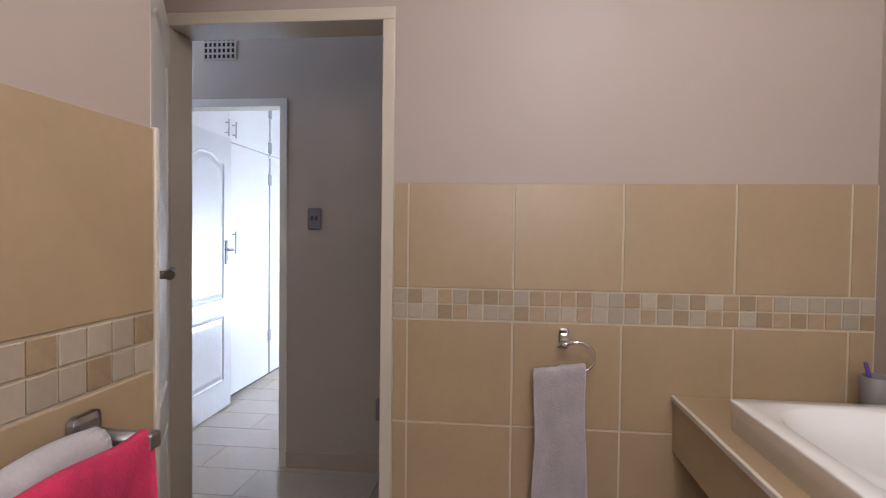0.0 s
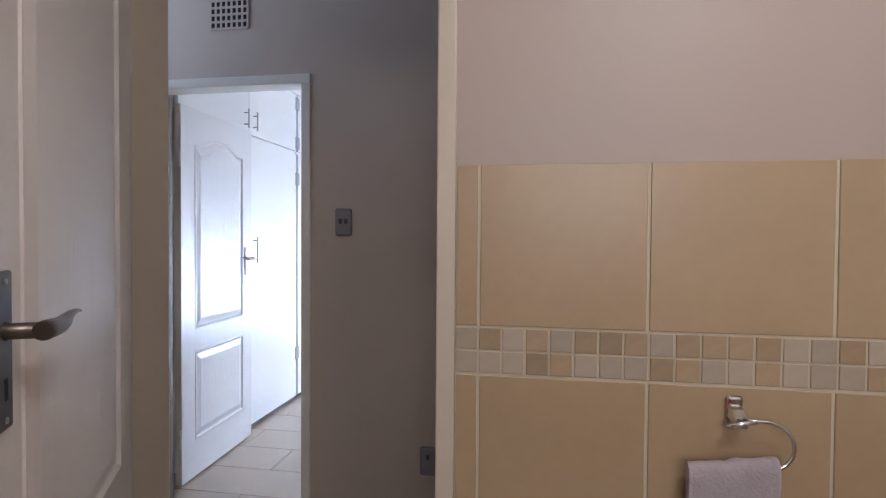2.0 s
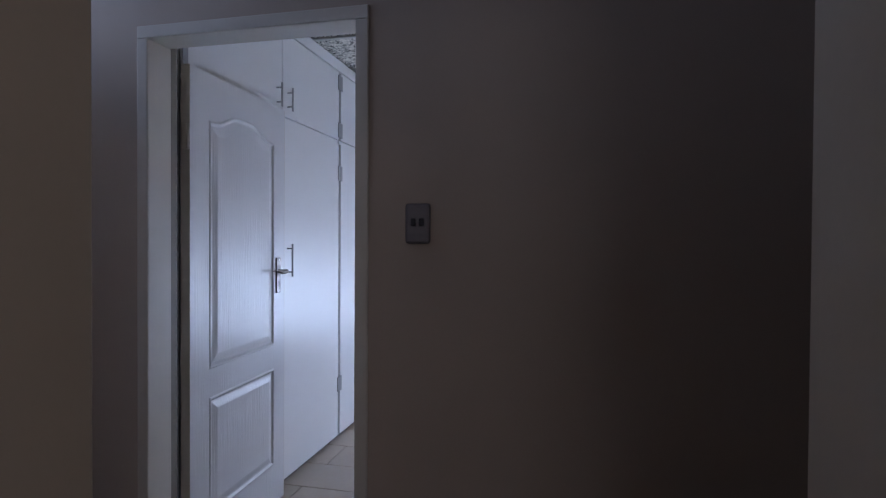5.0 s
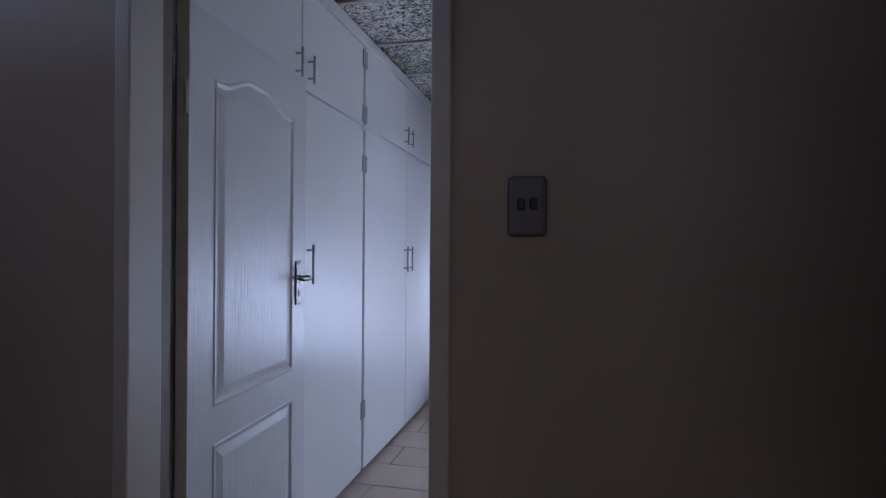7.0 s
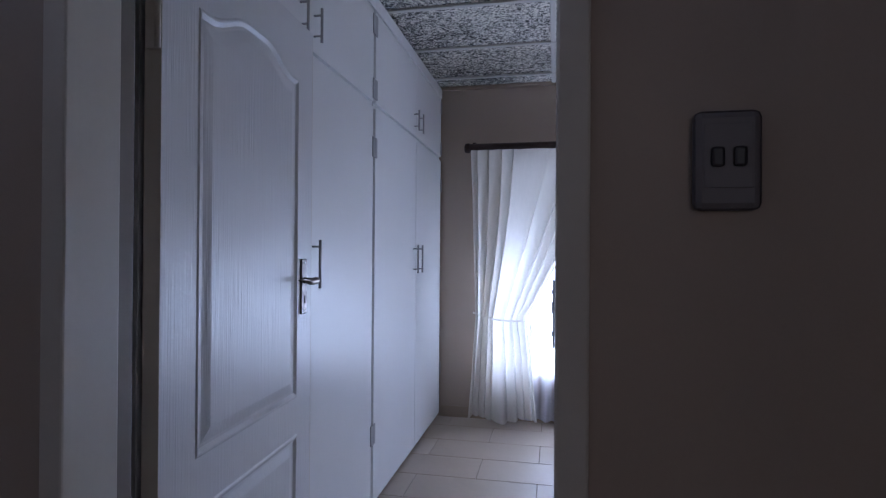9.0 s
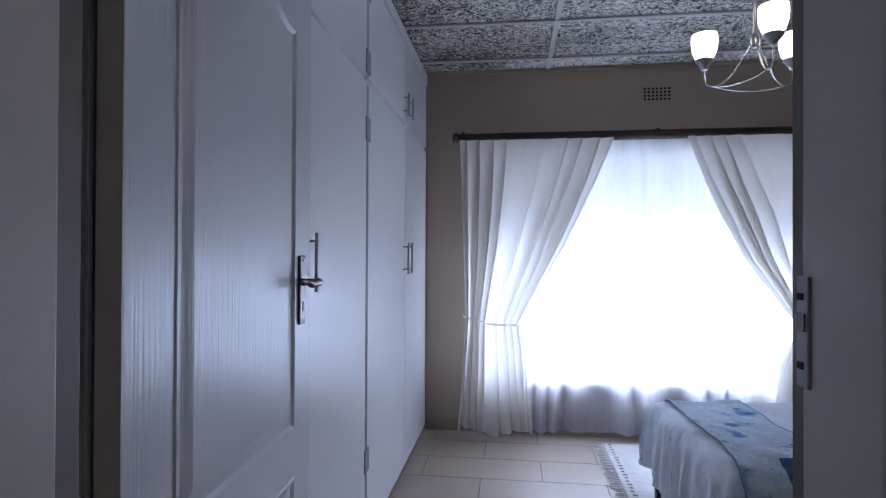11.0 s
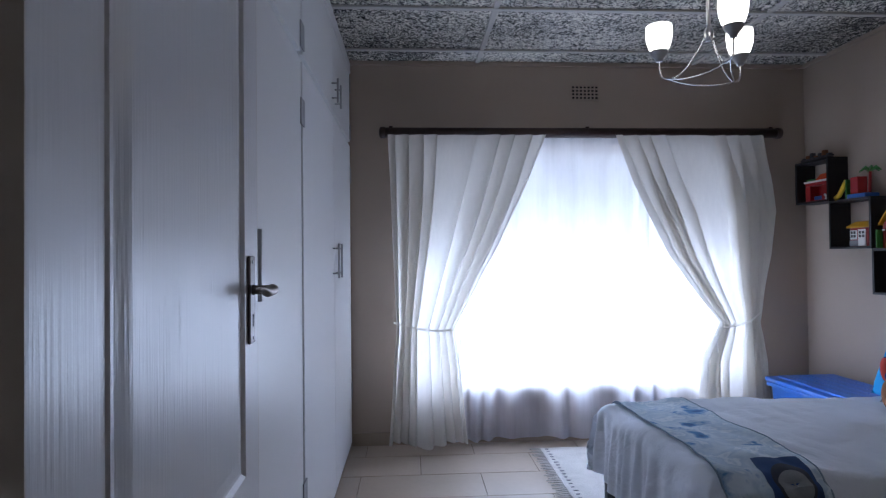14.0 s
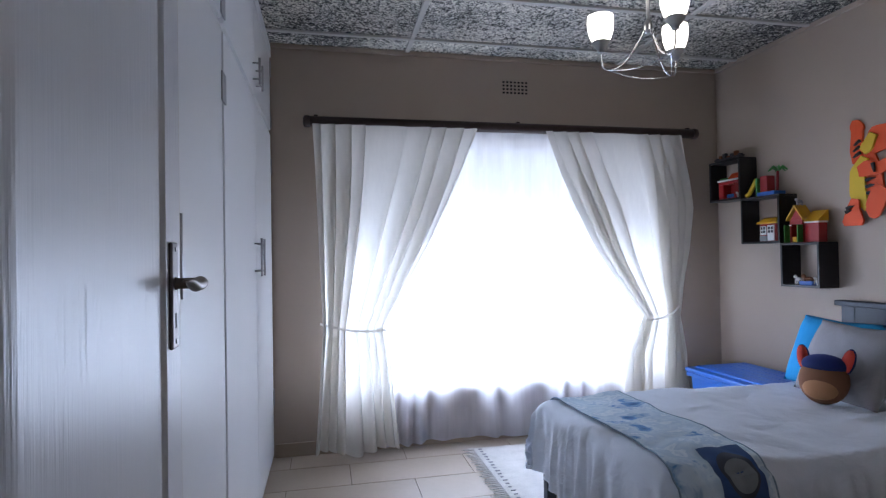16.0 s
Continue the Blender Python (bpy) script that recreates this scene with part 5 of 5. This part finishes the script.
# ---- bedroom: painted wall figure, kept a plain cut-out ----
def cutout():
    """A flat wooden shape with wavy outline: long body, raised limb, foot."""
    bm = bmesh.new()
    def stroke(points, r, index, lift):
        n = 26
        pts = [Vector((0, p[0], p[1])) for p in points]
        rings = []
        for a, b in zip(pts, pts[1:]):
            for k in range(8):
                rings.append(a.lerp(b, k / 8))
        rings.append(pts[-1])
        left, right = [], []
        for i, p in enumerate(rings):
            d = (rings[min(i + 1, len(rings) - 1)] - rings[max(i - 1, 0)]).normalized()
            side = Vector((0, -d.z, d.y))
            w = along(r, i / (len(rings) - 1))[0]
            left.append((p + side * w).yz)
            right.append((p - side * w).yz)
        own = prism([tuple(q) for q in left] + [tuple(q) for q in reversed(right)], lambda u, v, k: Vector((-lift - k, u, v)), 0.012)
        for f in own.faces:
            f.material_index = index
        join(bm, own)
    stroke([(-0.062, 0.572), (-0.040, 0.552), (-0.038, 0.50), (-0.029, 0.42), (-0.040, 0.355)], [(0, 0.02), (0.2, 0.046), (0.36, 0.034), (0.7, 0.034), (1, 0.03)], 0, 0.001)
    stroke([(-0.10, 0.40), (-0.115, 0.31), (-0.12, 0.21), (-0.145, 0.10)], [(0, 0.03), (0.4, 0.055), (0.8, 0.06), (1, 0.05)], 0, 0.001)
    stroke([(-0.088, 0.375), (-0.045, 0.30), (-0.043, 0.19), (-0.098, 0.092)], [(0, 0.022), (0.35, 0.043), (0.7, 0.045), (1, 0.014)], 1, 0.0135)
    stroke([(-0.040, 0.155), (-0.026, 0.10), (-0.024, 0.045), (-0.024, 0.010)], [(0, 0.022), (0.4, 0.042), (0.75, 0.062), (1, 0.05)], 0, 0.026)
    stroke([(-0.062, 0.30), (-0.12, 0.312), (-0.18, 0.305), (-0.25, 0.33)], [(0, 0.028), (0.25, 0.044), (0.6, 0.034), (1, 0.03)], 0, 0.026)
    stroke([(-0.20, 0.20), (-0.165, 0.15), (-0.14, 0.085), (-0.11, 0.07)], [(0, 0.05), (0.5, 0.05), (0.85, 0.04), (1, 0.02)], 0, 0.026)
    stroke([(-0.12, 0.42), (-0.17, 0.46), (-0.24, 0.48)], [(0, 0.045), (0.5, 0.075), (1, 0.05)], 0, 0.0135)
    stroke([(-0.088, 0.405), (-0.115, 0.43), (-0.15, 0.49)], [(0, 0.022), (0.4, 0.034), (1, 0.022)], 1, 0.026)
    for y0, z0, y1, z1, lift in ((-0.062, 0.47, -0.030, 0.448, 0.0135), (-0.060, 0.437, -0.024, 0.415, 0.0135), (-0.062, 0.405, -0.022, 0.383, 0.0135), (0.004, 0.105, -0.036, 0.118, 0.0385),
                                 (0.010, 0.085, -0.020, 0.095, 0.0385), (-0.09, 0.25, -0.14, 0.258, 0.0135), (-0.09, 0.215, -0.145, 0.222, 0.0135), (-0.095, 0.18, -0.14, 0.182, 0.0135), (-0.15, 0.335, -0.16, 0.285, 0.0385)):
        stroke([(y0, z0), ((y0 + y1) / 2, (z0 + z1) / 2 + 0.003), (y1, z1)], [(0, 0.008), (0.6, 0.006), (1, 0.0015)], 2, lift)
    return bm


ob = tagged(mesh_object("wall_cutout", cutout(), [M["orange"], M["yellow_paint"], M["black_paint"]]), "orange and yellow painted wooden cut-out with black stripes on the wall", "wall decoration")
ob.matrix_world = pose(ROOM_X, 5.43, 1.355)

# ---- bedroom: pendant lamp ----
LX, LY = -0.548, 4.84
pend = thing("pendant_lamp", "chrome pendant lamp with three lit opal glass shades", "pendant lamp", (LX, LY, 1.928))
H = CEIL + 0.008 - 1.928
part("canopy", lathe([(0.055, H - 0.03), (0.06, H - 0.02), (0.06, H - 0.0005)], 28), M["steel"], pend)
part("stem", tube([(0, 0, 0.20), (0, 0, H - 0.03)], 0.008, 12), M["steel"], pend)
part("hub", lathe([(0.010, 0.16), (0.018, 0.175), (0.018, 0.20), (0.010, 0.215)], 20), M["steel"], pend)
LAMPS = ((-0.168, 0.065), (0.184, 0.096), (-0.015, -0.19))
for k, (sx, sy) in enumerate(LAMPS):
    a = math.atan2(sy, sx)
    r = math.hypot(sx, sy)
    c, s2 = math.cos(a), math.sin(a)
    pts = [(0.006 * c, 0.006 * s2, 0.20), (0.16 * r * c, 0.16 * r * s2, 0.15), (0.45 * r * c, 0.45 * r * s2, 0.065), (0.72 * r * c, 0.72 * r * s2, 0.03), (0.93 * r * c, 0.93 * r * s2, 0.036), (sx, sy, 0.066), (sx, sy, 0.105)]
    def smooth_path(p, m=6):
        out = []
        for i in range(len(p) - 1):
            p0, p1, p2, p3 = (Vector(p[max(i - 1, 0)]), Vector(p[i]), Vector(p[i + 1]), Vector(p[min(i + 2, len(p) - 1)]))
            for j in range(m):
                t = j / m
                out.append(0.5 * (2 * p1 + (p2 - p0) * t + (2 * p0 - 5 * p1 + 4 * p2 - p3) * t * t + (3 * p1 - p0 - 3 * p2 + p3) * t ** 3))
        return out + [Vector(p[-1])]
    arm = part("arm", tube(smooth_path(pts), 0.0031, 8), M["chrome"], pend)
    nx, ny = LAMPS[(k + 1) % 3]
    mx, my = (sx + nx) * 0.42, (sy + ny) * 0.42
    scroll = [(0.86 * sx, 0.86 * sy, 0.031), (lerp(sx, mx, 0.5) * 0.9, lerp(sy, my, 0.5) * 0.9, 0.014), (mx, my, 0.008), (lerp(nx, mx, 0.5) * 0.9, lerp(ny, my, 0.5) * 0.9, 0.014), (0.86 * nx, 0.86 * ny, 0.031)]
    part("scroll", tube(smooth_path(scroll), 0.0021, 8), M["chrome"], arm)
    part("holder", lathe([(0.012, 0.10), (0.016, 0.112), (0.034, 0.135), (0.036, 0.142), (0.03, 0.142)], 24, pose(sx, sy, 0)), M["steel"], pend)
    part("shade", lathe([(0.028, 0.1425), (0.039, 0.155), (0.048, 0.185), (0.051, 0.215), (0.049, 0.243), (0.046, 0.243), (0.048, 0.215), (0.037, 0.165), (0.01, 0.155)], 28, pose(sx, sy, 0)), M["shade"], pend, "lit white opal glass shade")


# ---- tiles: pieces on shared meshes ----
def brick_mesh(name, dx, dy, dz, bevel, material):
    me = bpy.data.meshes.new(name)
    bm = box(-dx / 2, -dy / 2, -dz / 2, dx / 2, dy / 2, dz / 2)
    if bevel:
        bmesh.ops.bevel(bm, geom=bm.edges[:], offset=bevel, segments=1, affect="EDGES")
    bm.to_mesh(me)
    bm.free()
    me.materials.append(material)
    return me


meshes = {}


def piece(name, centre, size, bevel, material, parent):
    key = (name, tuple(round(v, 4) for v in size), material.name)
    if key not in meshes:
        meshes[key] = brick_mesh(name, *size, bevel, material)
    ob = new(name, meshes[key])
    ob.parent = parent
    ob.location = centre
    return ob


rnd = random.Random(11)
grout_n = setting("wall_grout_door", boxes((-0.337, BATH_Y - 0.0075, 0, 1.12, BATH_Y, 1.494)), M["grout"], "cream grout under the tan wall tiles", "wall")
grout_w = setting("wall_grout_west", boxes((-0.621, -1.68, 0, -0.6145, 0.909, 1.515)), M["grout"], "cream grout under the tan wall tiles", "wall")
COLS = [-0.3375, -0.288, 0.050, 0.387, 0.719, 1.046, 1.119]
ROWS = [0.003, 0.051, 0.387, 0.723, 1.058]
J = 0.0065
for a, b in zip(COLS, COLS[1:]):
    for c, d in list(zip(ROWS, ROWS[1:])) + [(1.159, 1.4965)]:
        piece("tile", ((a + b) / 2, BATH_Y - 0.0055, (c + d) / 2), (b - a - J, 0.011, d - c - (J if d < 1.4 else J / 2)), 0.0012, M["tile"], wall_bath)
xs = [-0.3375] + [-0.288 + 0.0487 * k for k in range(29)] + [1.119]
for a, b in zip(xs, xs[1:]):
    for c, d in ((1.0595, 1.1085), (1.1085, 1.1575)):
        piece("mosaic_tile", ((a + b) / 2 + rnd.uniform(-0.0004, 0.0004), BATH_Y - 0.0055 + rnd.uniform(0, 0.0006), (c + d) / 2), (b - a - 0.0045, 0.0115, d - c - 0.0045), 0.001, M["mosaic_tan" if rnd.random() < 0.45 else "mosaic_pale"], wall_bath)
ycols = [0.907, 0.546, 0.216, -0.124, -0.464, -0.804, -1.144, -1.484]
for b, a in zip(ycols, ycols[1:]):
    for c, d in list(zip(ROWS[:-1], ROWS[1:-1] + [1.081])) + [(1.188, 1.5175)]:
        piece("tile", (-0.6165, (a + b) / 2, (c + d) / 2), (0.011, b - a - J, d - c - (J if d < 1.4 else J / 2)), 0.0012, M["tile"], wall_west_bath)
for k in range(30):
    b = 0.907 - 0.0545 * k
    for c, d in ((1.0825, 1.1345), (1.1345, 1.1865)):
        piece("mosaic_tile", (-0.6165, b - 0.02725, (c + d) / 2), (0.0115, 0.0495, d - c - 0.0050), 0.001, M["mosaic_tan" if rnd.random() < 0.45 else "mosaic_pale"], wall_west_bath)
setting("trim_tile_edge", boxes((-0.625, 0.9095, 0, -0.609, 0.922, 1.520), bevel=0.003), M["frame"], "white plastic tile edge trim at the wall end", "trim")

# floor tiles, brick bond
floor_thing = bpy.data.objects["floor"]
TW, TH = 0.692, 0.3075
for r in range(-14, 3):
    y0 = 5.980 + TH * r
    y1 = y0 + TH
    lo, hi = max(y0, BATH_Y), min(y1, WIN_Y)
    if hi - lo < 0.02:
        continue
    off = -1.668 if r % 2 == 0 else -1.668 + TW / 2
    for k in range(-7, 6):
        a, b = off + TW * k, off + TW * (k + 1)
        left = -2.72 if lo > ROOM_Y - 0.1 else -5.5
        right = ROOM_X if lo > ROOM_Y - 0.1 else 1.6
        a, b = max(a, left), min(b, right)
        if b - a < 0.03:
            continue
        piece("tile", ((a + b) / 2, (lo + hi) / 2, -0.004), (b - a - 0.004, hi - lo - 0.004, 0.008), 0.001, M["floor"], floor_thing)
